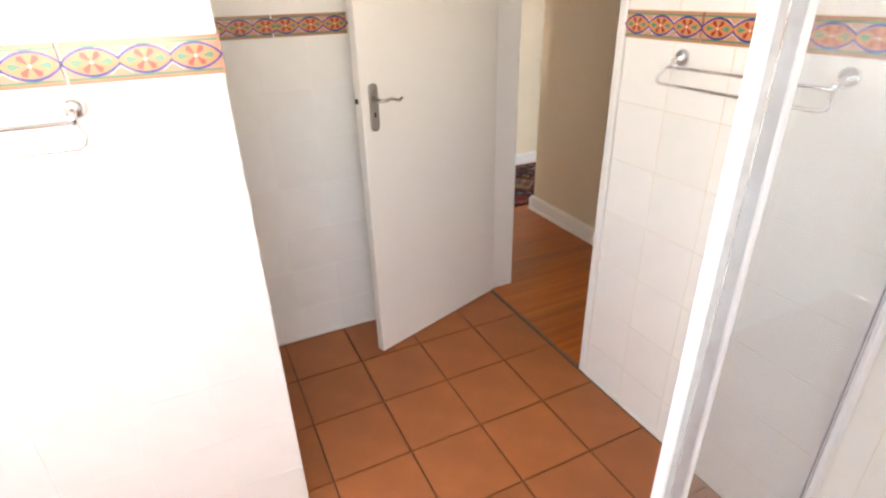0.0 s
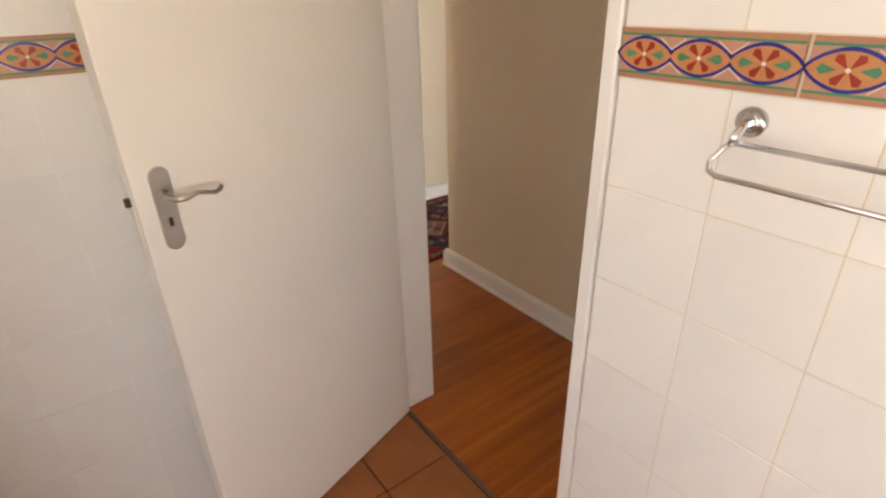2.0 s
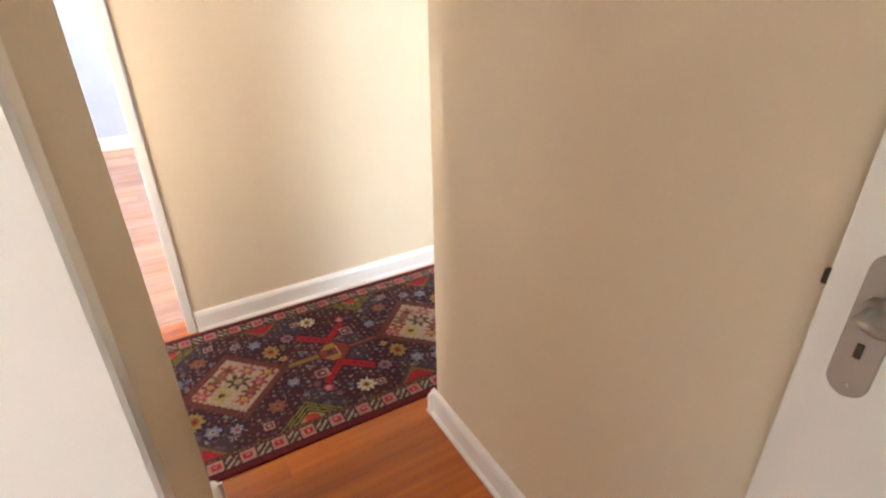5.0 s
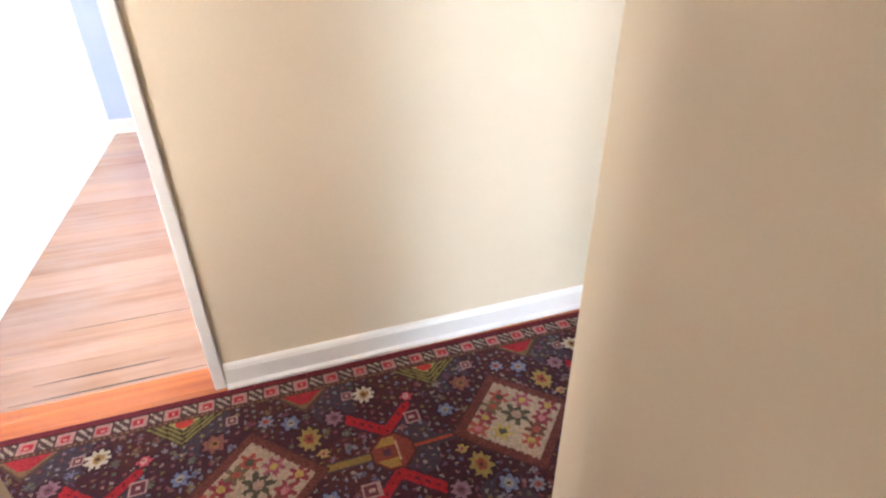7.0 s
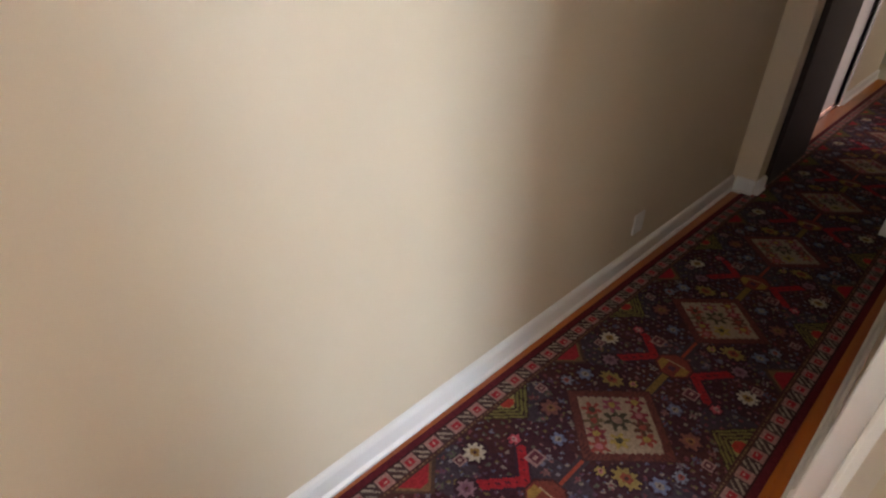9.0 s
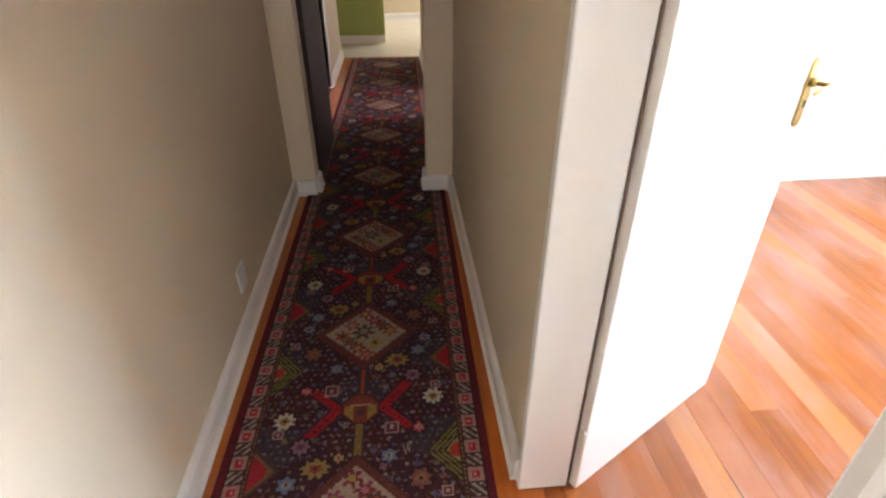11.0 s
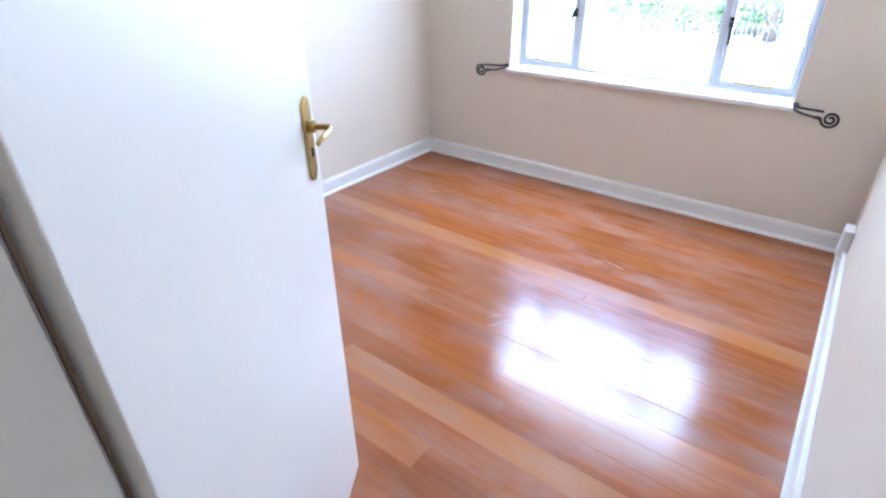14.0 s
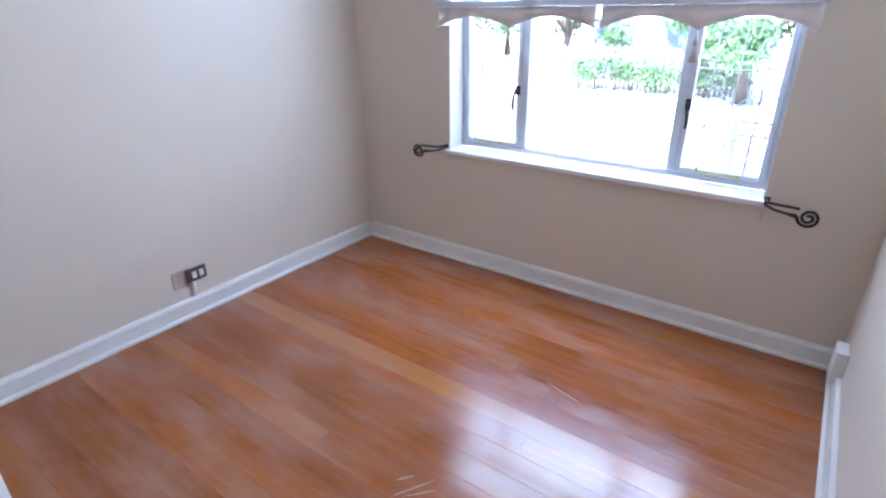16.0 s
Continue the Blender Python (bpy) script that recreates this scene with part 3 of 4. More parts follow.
part("front_kerb", soft(box(bmesh.new(), 0.79, -0.5, 0.0, 0.838, 0.319, 0.06), 0.006), M_TILE, tray)


# ---- corridor runner ----
def runner_colours(u, v, half):
    """Linear colours of a woven runner: u along it, v across it; the field repeats every P and turns by half a turn onto itself."""
    P = 0.812
    rng = np.random.default_rng(5)
    flip = np.where(v >= 0, 1.0, -1.0)
    n = len(u)
    col = np.tile(np.array((0.028, 0.015, 0.021)), (n, 1))
    uu = (u + P / 2) % P - P / 2
    av = np.abs(v)
    fu = uu * flip

    def wrap(d):
        return (d + P / 2) % P - P / 2

    # zones of the ground: slate near the cross, wine brown by the medallions
    zone = np.sin(u * 2 * math.pi / P * 2 + 0.6) * np.cos(v * 11)
    col[zone > 0.35] = (0.030, 0.036, 0.048)
    col[zone < -0.45] = (0.045, 0.018, 0.018)
    # small flowers strewn over the ground, two sizes
    tints = np.array([(0.15, 0.19, 0.27), (0.30, 0.27, 0.22), (0.20, 0.06, 0.07), (0.09, 0.12, 0.20), (0.17, 0.14, 0.05), (0.26, 0.13, 0.13), (0.10, 0.13, 0.09), (0.22, 0.22, 0.24), (0.12, 0.07, 0.12)])
    for g, rad, k0 in ((0.0265, 0.0088, 3), (0.056, 0.0165, 11)):
        ci, cj = np.floor(u / g).astype(int), np.floor(v / g + 0.5 * (np.floor(u / g) % 2)).astype(int)
        h = np.abs(ci * 7919 + cj * 104729 + k0 * 31) % 9973
        cx = (ci + 0.4 + 0.2 * (h % 101) / 101.0) * g
        cy = (cj - 0.5 * (ci % 2) + 0.4 + 0.2 * (h % 97) / 97.0) * g
        r, a = np.hypot(u - cx, v - cy), np.arctan2(v - cy, u - cx)
        show = (h % 7 < 6) if g < 0.04 else (h % 5 < 2)
        bloom = show & (r < rad * (0.72 + 0.28 * np.cos(a * (5 + h % 2) + h % 6)))
        col[bloom] = tints[h[bloom] % len(tints)] * 0.8
        heart = show & (r < rad * 0.33)
        col[heart] = tints[(h[heart] // 9 + 4) % len(tints)] * 0.8

    def bloom(cu, cv, R, petals, c1, c2, squash=1.0):
        """The same flower on both sides of the middle line, half a turn apart."""
        du, dv = wrap(fu - cu), (av - cv) * squash
        r, a = np.hypot(du, dv), np.arctan2(dv, du)
        col[r < R * 1.18] = (0.018, 0.014, 0.020)
        col[r < R * (0.84 + 0.16 * np.cos(petals * a))] = c1
        col[r < R * 0.42] = c2
        col[r < R * 0.16] = (0.05, 0.03, 0.02)

    X = P / 2
    # cross: thin bars towards the medallions, two forked arms, an eight-sided boss
    along = np.abs(wrap(fu - X))
    side = wrap(u - X)
    col[(av < 0.020) & (along < 0.23)] = (0.030, 0.034, 0.040)
    col[(av < 0.0065) & (side > 0) & (side < 0.235)] = (0.34, 0.060, 0.030)
    col[(av < 0.010) & (side < 0) & (side > -0.20)] = (0.22, 0.15, 0.035)
    for slope, lo, hi in ((0.80, -0.008, 0.100), (-0.95, -0.118, 0.008)):
        d = wrap(fu - X)
        off = np.abs((av - 0.080) - np.abs(d) * (1.05 if slope > 0 else 0.80)) / 1.35
        seg = (d > lo) & (d < hi) & (av > 0.066)
        col[seg & (off < 0.025)] = (0.022, 0.018, 0.030)
        col[seg & (off < 0.0165)] = (0.36, 0.016, 0.022)
        col[seg & (off < 0.004) & (np.mod(d, 0.024) < 0.008)] = (0.07, 0.012, 0.02)
    boss = np.maximum(np.maximum(along, av), (along + av) * 0.72)
    col[boss < 0.070] = (0.055, 0.020, 0.018)
    col[boss < 0.060] = (0.20, 0.045, 0.028)
    col[(boss < 0.056) & (av > 0.022) & (side < 0.012) & (side > -0.05)] = (0.32, 0.20, 0.045)
    col[(boss < 0.040) & (np.abs(side - 0.014) < 0.004)] = (0.42, 0.30, 0.18)
    col[(boss < 0.032) & (np.abs(side + 0.020) < 0.012) & (av < 0.012)] = (0.06, 0.03, 0.05)
    # flowers that recur beside them
    cream, gold, rose, blue = (0.52, 0.47, 0.36), (0.36, 0.27, 0.07), (0.40, 0.15, 0.16), (0.13, 0.18, 0.28)
    bloom(X - 0.036, 0.262, 0.040, 9, cream, (0.30, 0.19, 0.05))
    bloom(X + 0.098, 0.206, 0.024, 6, (0.46, 0.07, 0.09), (0.55, 0.30, 0.28))
    bloom(X - 0.150, 0.190, 0.033, 8, (0.24, 0.14, 0.17), (0.15, 0.07, 0.10))
    bloom(X - 0.236, 0.130, 0.038, 9, (0.28, 0.21, 0.06), (0.26, 0.06, 0.03), 0.75)
    bloom(0.205, 0.060, 0.020, 6, gold, rose)
    bloom(-0.110, 0.205, 0.038, 7, (0.20, 0.08, 0.06), (0.26, 0.13, 0.05))
    bloom(X + 0.205, 0.105, 0.028, 6, blue, (0.30, 0.27, 0.22))
    bloom(0.120, 0.215, 0.032, 6, blue, (0.28, 0.26, 0.22))
    bloom(0.045, 0.245, 0.026, 7, (0.20, 0.24, 0.30), (0.28, 0.08, 0.06))
    # small squares with a pale outline
    for cu, cv in ((X + 0.092, 0.112), (-0.060, 0.285), (X - 0.095, 0.275)):
        q = np.maximum(np.abs(wrap(fu - cu)), np.abs(av - cv))
        big = 0.027 if cv < 0.2 else 0.018
        col[q < big] = (0.34, 0.22, 0.20)
        col[q < big * 0.72] = (0.10, 0.03, 0.04)
        col[q < big * 0.32] = (0.38, 0.26, 0.22)
    # half lozenges along the border: green with a red heart, plain red with a gold rim
    e = (half - 0.095) - av
    du = np.abs(wrap(fu + 0.205))
    t = du + np.maximum(e, 0) * 1.15
    on = e > 0
    col[on & (t < 0.130)] = (0.020, 0.020, 0.016)
    col[on & (t < 0.122) & (np.mod(t, 0.022) < 0.013)] = (0.17, 0.17, 0.045)
    col[on & (t < 0.056)] = (0.30, 0.28, 0.10)
    col[on & (np.hypot(du / 1.3, e - 0.016) < 0.021)] = (0.46, 0.045, 0.03)
    du = np.abs(wrap(fu - 0.172))
    t = du + np.maximum(e, 0) * 1.0
    col[on & (t < 0.098)] = (0.06, 0.045, 0.03)
    col[on & (t < 0.082)] = (0.17, 0.11, 0.05)
    col[on & (t < 0.070) & (e < 0.055)] = (0.36, 0.022, 0.030)
    # cream medallions with leaves and flowers
    dm = (np.abs(uu) + av) / 0.178
    jag = 0.02 * np.sign(np.sin((uu - v) * 330))
    col[dm < 1.22] = (0.045, 0.022, 0.020)
    col[dm < 1.18] = (0.125, 0.040, 0.028)
    col[(dm < 1.18) & (np.mod(np.arctan2(v, uu) * 14, 1) < 0.3)] = (0.075, 0.026, 0.022)
    inside = dm + jag < 0.96
    col[inside] = (0.35, 0.28, 0.20)

    def leaf(cu, cv, R, petals, c1, c2):
        r, a = np.hypot(uu - cu, v - cv), np.arctan2(v - cv, uu - cu)
        col[inside & (r < R * (0.74 + 0.26 * np.cos(petals * a + cu * 40)))] = c1
        col[inside & (r < R * 0.34)] = c2

    green, wine, brick = (0.045, 0.060, 0.035), (0.20, 0.035, 0.045), (0.30, 0.065, 0.045)
    leaf(0.012, 0.012, 0.050, 7, green, (0.30, 0.20, 0.15))
    for cu, cv, c1, c2 in ((-0.088, 0.030, wine, gold), (0.082, -0.032, wine, rose), (-0.010, 0.098, brick, green), (0.012, -0.100, brick, gold), (-0.060, -0.040, gold, green),
                           (0.058, 0.062, (0.26, 0.07, 0.10), gold), (-0.128, -0.006, brick, rose), (0.128, 0.010, wine, gold), (-0.048, 0.066, (0.12, 0.10, 0.05), brick), (0.045, -0.066, (0.10, 0.05, 0.03), brick)):
        leaf(cu, cv, 0.037, 6, c1, c2)
    # border: selvedge, a band of rose squares and slanted bars, dark guards
    e = half - av
    col[e < 0.097] = (0.060, 0.030, 0.022)
    col[(e > 0.088) & (e < 0.092) & (np.mod(u, 0.016) < 0.008)] = (0.20, 0.13, 0.06)
    band = (e > 0.034) & (e < 0.082)
    w = np.mod(u, 0.104)
    col[band] = (0.050, 0.040, 0.036)
    col[band & (w < 0.050)] = (0.40, 0.22, 0.19)
    col[band & (np.abs(w - 0.025) < 0.015) & (np.abs(e - 0.056) < 0.015)] = (0.40, 0.025, 0.035)
    col[band & (w < 0.050) & (np.abs(w - 0.025) + np.abs(e - 0.058) < 0.006)] = (0.5, 0.3, 0.25)
    slant = np.mod(w - e * 0.9, 0.026)
    col[band & (w > 0.056) & (w < 0.098) & (slant < 0.010)] = (0.36, 0.31, 0.24)
    col[(e > 0.028) & (e < 0.034)] = (0.030, 0.014, 0.014)
    col[e < 0.028] = (0.115, 0.012, 0.018)
    col = 0.68 * col + 0.24 * np.array((0.100, 0.020, 0.026))
    return np.clip(col * (0.80 + 0.4 * rng.random((n, 1))), 0, 1)


def runner(name, x0, x1, yc, half, cell):
    nu, nv = int((x1 - x0) / cell), int(2 * half / cell)
    xs, ys = np.linspace(x0, x1, nu + 1), np.linspace(-half, half, nv + 1)
    gx, gy = np.meshgrid(xs, ys, indexing="ij")
    z = 0.009 + 0.0012 * np.sin(gx * 9) * np.sin(gy * 7)
    top = np.stack([gx, gy + yc - 0.013 * (gx - 4.2), z], -1).reshape(-1, 3)
    idx = np.arange((nu + 1) * (nv + 1)).reshape(nu + 1, nv + 1)
    quads = np.stack([idx[:-1, :-1], idx[1:, :-1], idx[1:, 1:], idx[:-1, 1:]], -1).reshape(-1, 4)
    ring = np.concatenate([idx[:, 0], idx[-1, 1:], idx[::-1, -1][1:], idx[0, ::-1][1:-1]])
    low = top[ring].copy()
    low[:, 2] = 0.0
    base = len(top)
    k = np.arange(len(ring))
    skirt = np.stack([ring[k], base + k, base + (k + 1) % len(ring), ring[(k + 1) % len(ring)]], -1)
    me = bpy.data.meshes.new(name)
    me.from_pydata(np.concatenate([top, low]).tolist(), [], np.concatenate([quads, skirt]).tolist())
    cu = (gx[:-1, :-1] + gx[1:, 1:]).ravel() / 2
    cv = (gy[:-1, :-1] + gy[1:, 1:]).ravel() / 2
    fc = np.concatenate([runner_colours(cu - RUG_PHASE, cv, half), np.tile((0.08, 0.012, 0.016), (len(skirt), 1))])
    at = me.color_attributes.new("weave", "FLOAT_COLOR", "CORNER")
    data = np.ones((len(fc), 4, 4), dtype=np.float32)
    data[:, :, :3] = fc[:, None, :]
    at.data.foreach_set("color", data.ravel())
    m = shader("woven_wool_pile", (0.2, 0.1, 0.1), 0.95, bump=0.5, grain=260, spec=0.15)
    nt = m.node_tree
    ca = nt.nodes.new("ShaderNodeAttribute")
    ca.attribute_name = "weave"
    hsv = next(n for n in nt.nodes if n.type == "HUE_SAT")
    nt.links.new(ca.outputs["Color"], hsv.inputs["Color"])
    me.materials.append(m)
    return tagged(new(name, me), "long patterned wool runner, dark blue and red with cream diamonds", "rug")


RUG_PHASE = 4.165
runner("runner_rug", 0.25, 9.42, 3.465, 0.436, 0.0062)


# ---- bedroom window ----
win = thing("window_1", "white steel casement window with three lights and a deep white sill", "window", pose(0, 0, 0), kind="structure")
GY = -0.535
bm = bmesh.new()
box(bm, WX0, GY - 0.02, WZ0, WX0 + 0.028, GY + 0.02, WZ1)
box(bm, WX1 - 0.028, GY - 0.02, WZ0, WX1, GY + 0.02, WZ1)
box(bm, WX0 + 0.028, GY - 0.02, WZ0, WX1 - 0.028, GY + 0.02, WZ0 + 0.028)
box(bm, WX0 + 0.028, GY - 0.02, WZ1 - 0.028, WX1 - 0.028, GY + 0.02, WZ1)
frame_ob = part("window_frame", soft(bm, 0.004, 1), M_WHITEMETAL, win)
MULL = (3.515, 4.355)
for x in MULL:
    part("mullion", soft(box(bmesh.new(), x - 0.022, GY - 0.022, WZ0 + 0.029, x + 0.022, GY + 0.022, WZ1 - 0.029), 0.004, 1), M_WHITEMETAL, win)
for x0, x1 in ((WX0 + 0.029, MULL[0] - 0.023), (MULL[1] + 0.023, WX1 - 0.029)):
    bm = bmesh.new()
    z0, z1, s = WZ0 + 0.03, WZ1 - 0.03, 0.024
    box(bm, x0, GY - 0.012, z0, x0 + s, GY + 0.026, z1)
    box(bm, x1 - s, GY - 0.012, z0, x1, GY + 0.026, z1)
    box(bm, x0 + s, GY - 0.012, z0, x1 - s, GY + 0.026, z0 + s)
    box(bm, x0 + s, GY - 0.012, z1 - s, x1 - s, GY + 0.026, z1)
    sash = part("casement", soft(bm, 0.003, 1), M_WHITEMETAL, win)
    p = part("pane", box(bmesh.new(), x0 + s + 0.001, GY - 0.002, z0 + s + 0.001, x1 - s - 0.001, GY + 0.002, z1 - s - 0.001), M_GLASS, sash)
    p.visible_shadow = False
    # stay bar along the foot of the casement
    bm = bmesh.new()
    xm = (x0 + x1) / 2
    tube(bm, [(xm - 0.10, GY + 0.05, z0 + 0.02), (xm + 0.10, GY + 0.05, z0 + 0.024)], 0.005, 8)
    tube(bm, [(xm + 0.09, GY + 0.03, z0 + 0.02), (xm + 0.09, GY + 0.055, z0 + 0.03), (xm + 0.09, GY + 0.055, z0 + 0.05)], 0.006, 8)
    tube(bm, [(xm - 0.09, GY + 0.03, z0 + 0.01), (xm - 0.09, GY + 0.055, z0 + 0.03)], 0.006, 8)
    part("stay", bm, M_BRASS, sash, "dark brass casement stay")
    hx, sgn = (x1 - 0.012, 1) if x1 < 4 else (x0 + 0.012, -1)
    bm = bmesh.new()
    box(bm, hx - 0.012, GY + 0.0265, 1.07, hx + 0.012, GY + 0.034, 1.12)
    tube(bm, [(hx, GY + 0.034, 1.10), (hx, GY + 0.06, 1.10), (hx - sgn * 0.006, GY + 0.065, 1.07), (hx - sgn * 0.012, GY + 0.062, 1.02), (hx - sgn * 0.01, GY + 0.06, 0.985)], 0.007, 8)
    part("handle", bm, M_IRON, sash, "dark metal casement handle")
p = part("pane", box(bmesh.new(), MULL[0] + 0.0225, GY - 0.002, WZ0 + 0.03, MULL[1] - 0.0225, GY + 0.002, WZ1 - 0.03), M_GLASS, win)
p.visible_shadow = False
part("window_sill", soft(box(bmesh.new(), WX0 - 0.012, GY + 0.021, WZ0 - 0.029, WX1 + 0.012, -0.345, WZ0 - 0.001), 0.006), M_WHITE, win)
bm = bmesh.new()
box(bm, WX0 + 0.0005, GY + 0.022, WZ0, WX0 + 0.006, -0.3785, WZ1)
box(bm, WX1 - 0.006, GY + 0.022, WZ0, WX1 - 0.0005, -0.3785, WZ1)
part("reveal", bm, M_WHITE, win)


def spiral(cx, cz, r0, r1, a0, turns, n=26):
    return [(cx + (r0 + (r1 - r0) * k / n) * math.cos(a0 + turns * 2 * math.pi * k / n), 0, cz + (r0 + (r1 - r0) * k / n) * math.sin(a0 + turns * 2 * math.pi * k / n)) for k in range(n + 1)]


for x0, x1, lab in ((WX0, MULL[0], ""), (MULL[1], WX1, "")):
    gr = thing("burglar_bar_grille", "white wrought metal burglar bars with scrolls behind a casement", "burglar bars", pose((x0 + x1) / 2, GY - 0.05, WZ0), "burglar bars")
    w = x1 - x0 - 0.03
    hgt = WZ1 - WZ0
    for fx in (-0.24, 0.02, 0.28):
        part("upright", tube(bmesh.new(), [(fx * w, 0, 0.02), (fx * w, 0, hgt - 0.02)], 0.004, 8), M_BARS, gr)
    for fz in (0.20, 0.52, 0.9):
        part("crossbar", tube(bmesh.new(), [(-w / 2, 0.006, fz * hgt * 0.72), (w / 2, 0.006, fz * hgt * 0.72)], 0.0035, 8), M_BARS, gr)
    for cx, cz, a0, tn in ((-0.10, 0.12, 0.5, 1.6), (0.12, 0.20, 2.4, -1.6), (-0.11, 0.38, 4.0, 1.6), (0.10, 0.46, 0.8, -1.6), (-0.10, 0.62, 3.6, 1.6), (0.10, 0.70, 5.6, -1.6)):
        pts = spiral(cx, cz, 0.052, 0.010, a0, tn)
        part("scroll", tube(bmesh.new(), pts, 0.0035, 6), M_BARS, gr)
    for sx in (-1, 1):
        part("scroll_stem", tube(bmesh.new(), [(sx * 0.12, 0, 0.25), (sx * 0.04, 0, 0.30), (sx * -0.03, 0, 0.38), (sx * -0.10, 0, 0.44)], 0.0035, 6), M_BARS, gr)

# valance in two halves with tassels, hung from a board
PY = -0.265
val = thing("window_valance", "cream scalloped fabric valance in two halves under a rail board", "valance", pose(0, 0, 0))
part("board", soft(box(bmesh.new(), 3.02, -0.379, 1.526, 4.785, PY + 0.012, 1.556), 0.004), M_WHITEMETAL, val)


def scallop(x, a, b):
    """Lower edge of half a valance between a and b: two arcs, a cusp between them."""
    f = (x - a) / (b - a)
    g = (f * 2) % 1.0
    return 1.426 + 0.054 * math.sin(math.pi * min(1, max(0, g))) ** 0.8


for a, b in ((3.03, 3.862), (3.888, 4.775)):
    n = 64
    bm = bmesh.new()
    rows = []
    for k in range(n + 1):
        x = a + (b - a) * k / n
        dy = 0.006 * math.sin(k * 0.9) + 0.003 * math.sin(k * 2.3)
        rows.append([bm.verts.new((x, PY - 0.004 + dy * 0.3, 1.525)), bm.verts.new((x, PY + dy, scallop(x, a, b))), bm.verts.new((x, PY - 0.008 + dy, scallop(x, a, b))), bm.verts.new((x, PY - 0.012 + dy * 0.3, 1.525))])
    for r0, r1 in zip(rows, rows[1:]):
        for i in range(4):
            bm.faces.new((r0[i], r1[i], r1[(i + 1) % 4], r0[(i + 1) % 4])).smooth = i in (0, 2)
    bm.faces.new(rows[0])
    bm.faces.new(rows[-1][::-1])
    bmesh.ops.recalc_face_normals(bm, faces=bm.faces)
    half = part("valance_half", bm, M_FABRIC, val)
    xo = a if a < 3.5 else b
    part("valance_return", soft(box(bmesh.new(), xo - 0.004, -0.379, 1.434, xo + 0.004, PY - 0.014, 1.525), 0.002, 1), M_FABRIC, half)
    xc = (a + b) / 2
    bm = bmesh.new()
    tube(bm, [(xc, PY + 0.004, 1.428), (xc, PY + 0.004, 1.385)], 0.003, 8)
    tube(bm, [(xc, PY + 0.004, 1.388), (xc, PY + 0.004, 1.366)], 0.009, 12)
    tube(bm, [(xc, PY + 0.004, 1.366), (xc, PY + 0.004, 1.34), (xc, PY + 0.004, 1.302)], 0.008, 14, 0, 2.4)
    part("tassel", bm, M_TASSEL, half, "grey-beige hanging tassel")


def holdback(x, z, sgn):
    hb = thing("curtain_holdback", "black wrought iron scroll curtain holdback fixed beside the sill", "curtain holdback", pose(x, -0.379, z), "curtain holdbacks")
    part("wall_plate", soft(box(bmesh.new(), -0.012, 0, -0.012, 0.012, 0.006, 0.012), 0.002, 1), M_IRON, hb)
    part("upper_bar", tube(bmesh.new(), [(0, 0.004, 0.004), (0, 0.07, 0.008), (sgn * 0.03, 0.085, 0.008), (sgn * 0.13, 0.085, 0.004)], 0.006, 8), M_IRON, hb)
    part("lower_bar", tube(bmesh.new(), [(0, 0.004, -0.004), (0, 0.055, -0.01), (sgn * 0.04, 0.07, -0.022), (sgn * 0.10, 0.075, -0.030), (sgn * 0.125, 0.075, -0.032)], 0.006, 8), M_IRON, hb)
    pts = [(sgn * 0.167 + sgn * px, 0.075, pz - 0.032) for px, _, pz in spiral(0, 0, 0.042, 0.008, math.pi, 1.9, 36)]
    part("scroll", tube(bmesh.new(), pts, 0.0062, 8), M_IRON, hb)
    part("cord", tube(bmesh.new(), [(sgn * -0.004, 0.010, -0.012), (sgn * -0.003, 0.008, -0.05), (sgn * -0.006, 0.008, -0.095)], 0.0016, 6), M_PLASTIC, hb, "thin white hanging cord")
    part("collar", tube(bmesh.new(), [(sgn * 0.098, 0.075, -0.030), (sgn * 0.122, 0.075, -0.032)], 0.009, 10), M_IRON, hb)


holdback(4.80, 0.748, 1)
holdback(3.06, 0.738, -1)

# sockets
so = thing("wall_socket", "small brown double wall socket on a bare plaster patch", "socket", pose(5.498, 0.988, 0.230))
part("patch", soft(box(bmesh.new(), -0.003, 0.03, -0.055, 0.001, 0.125, 0.045), 0.001, 1), M_PATCH, so, "bare plaster patch")
pl = part("plate", soft(box(bmesh.new(), -0.014, -0.06, -0.035, -0.004, 0.055, 0.04), 0.003), M_BROWNPLATE, so)
for y in (-0.03, 0.01):
    part("outlet", soft(box(bmesh.new(), -0.017, y - 0.013, -0.018, -0.0145, y + 0.013, 0.02), 0.001, 1), M_PLASTIC, pl)
part("conduit", tube(bmesh.new(), [(-0.008, 0.02, -0.036), (-0.008, 0.024, -0.08), (-0.008, 0.034, -0.122)], 0.009, 10), M_PLASTIC, so)
so = thing("wall_socket", "white double wall socket low on the corridor wall", "socket", pose(4.29, 3.968, 0.245))
pl = part("plate", soft(box(bmesh.new(), -0.045, -0.01, -0.055, 0.045, 0.0, 0.055), 0.003), M_PLASTIC, so)
for z in (-0.022, 0.022):
    part("outlet", soft(box(bmesh.new(), -0.022, -0.013, z - 0.015, 0.022, -0.0105, z + 0.015), 0.001, 1), M_WHITE, pl)
so = thing("wall_socket", "small white wall socket low on the sunlit wall", "socket", pose(0.722, 6.5, 0.26))
part("plate", soft(box(bmesh.new(), 0, -0.05, -0.06, 0.012, 0.05, 0.06), 0.003), M_PLASTIC, so)

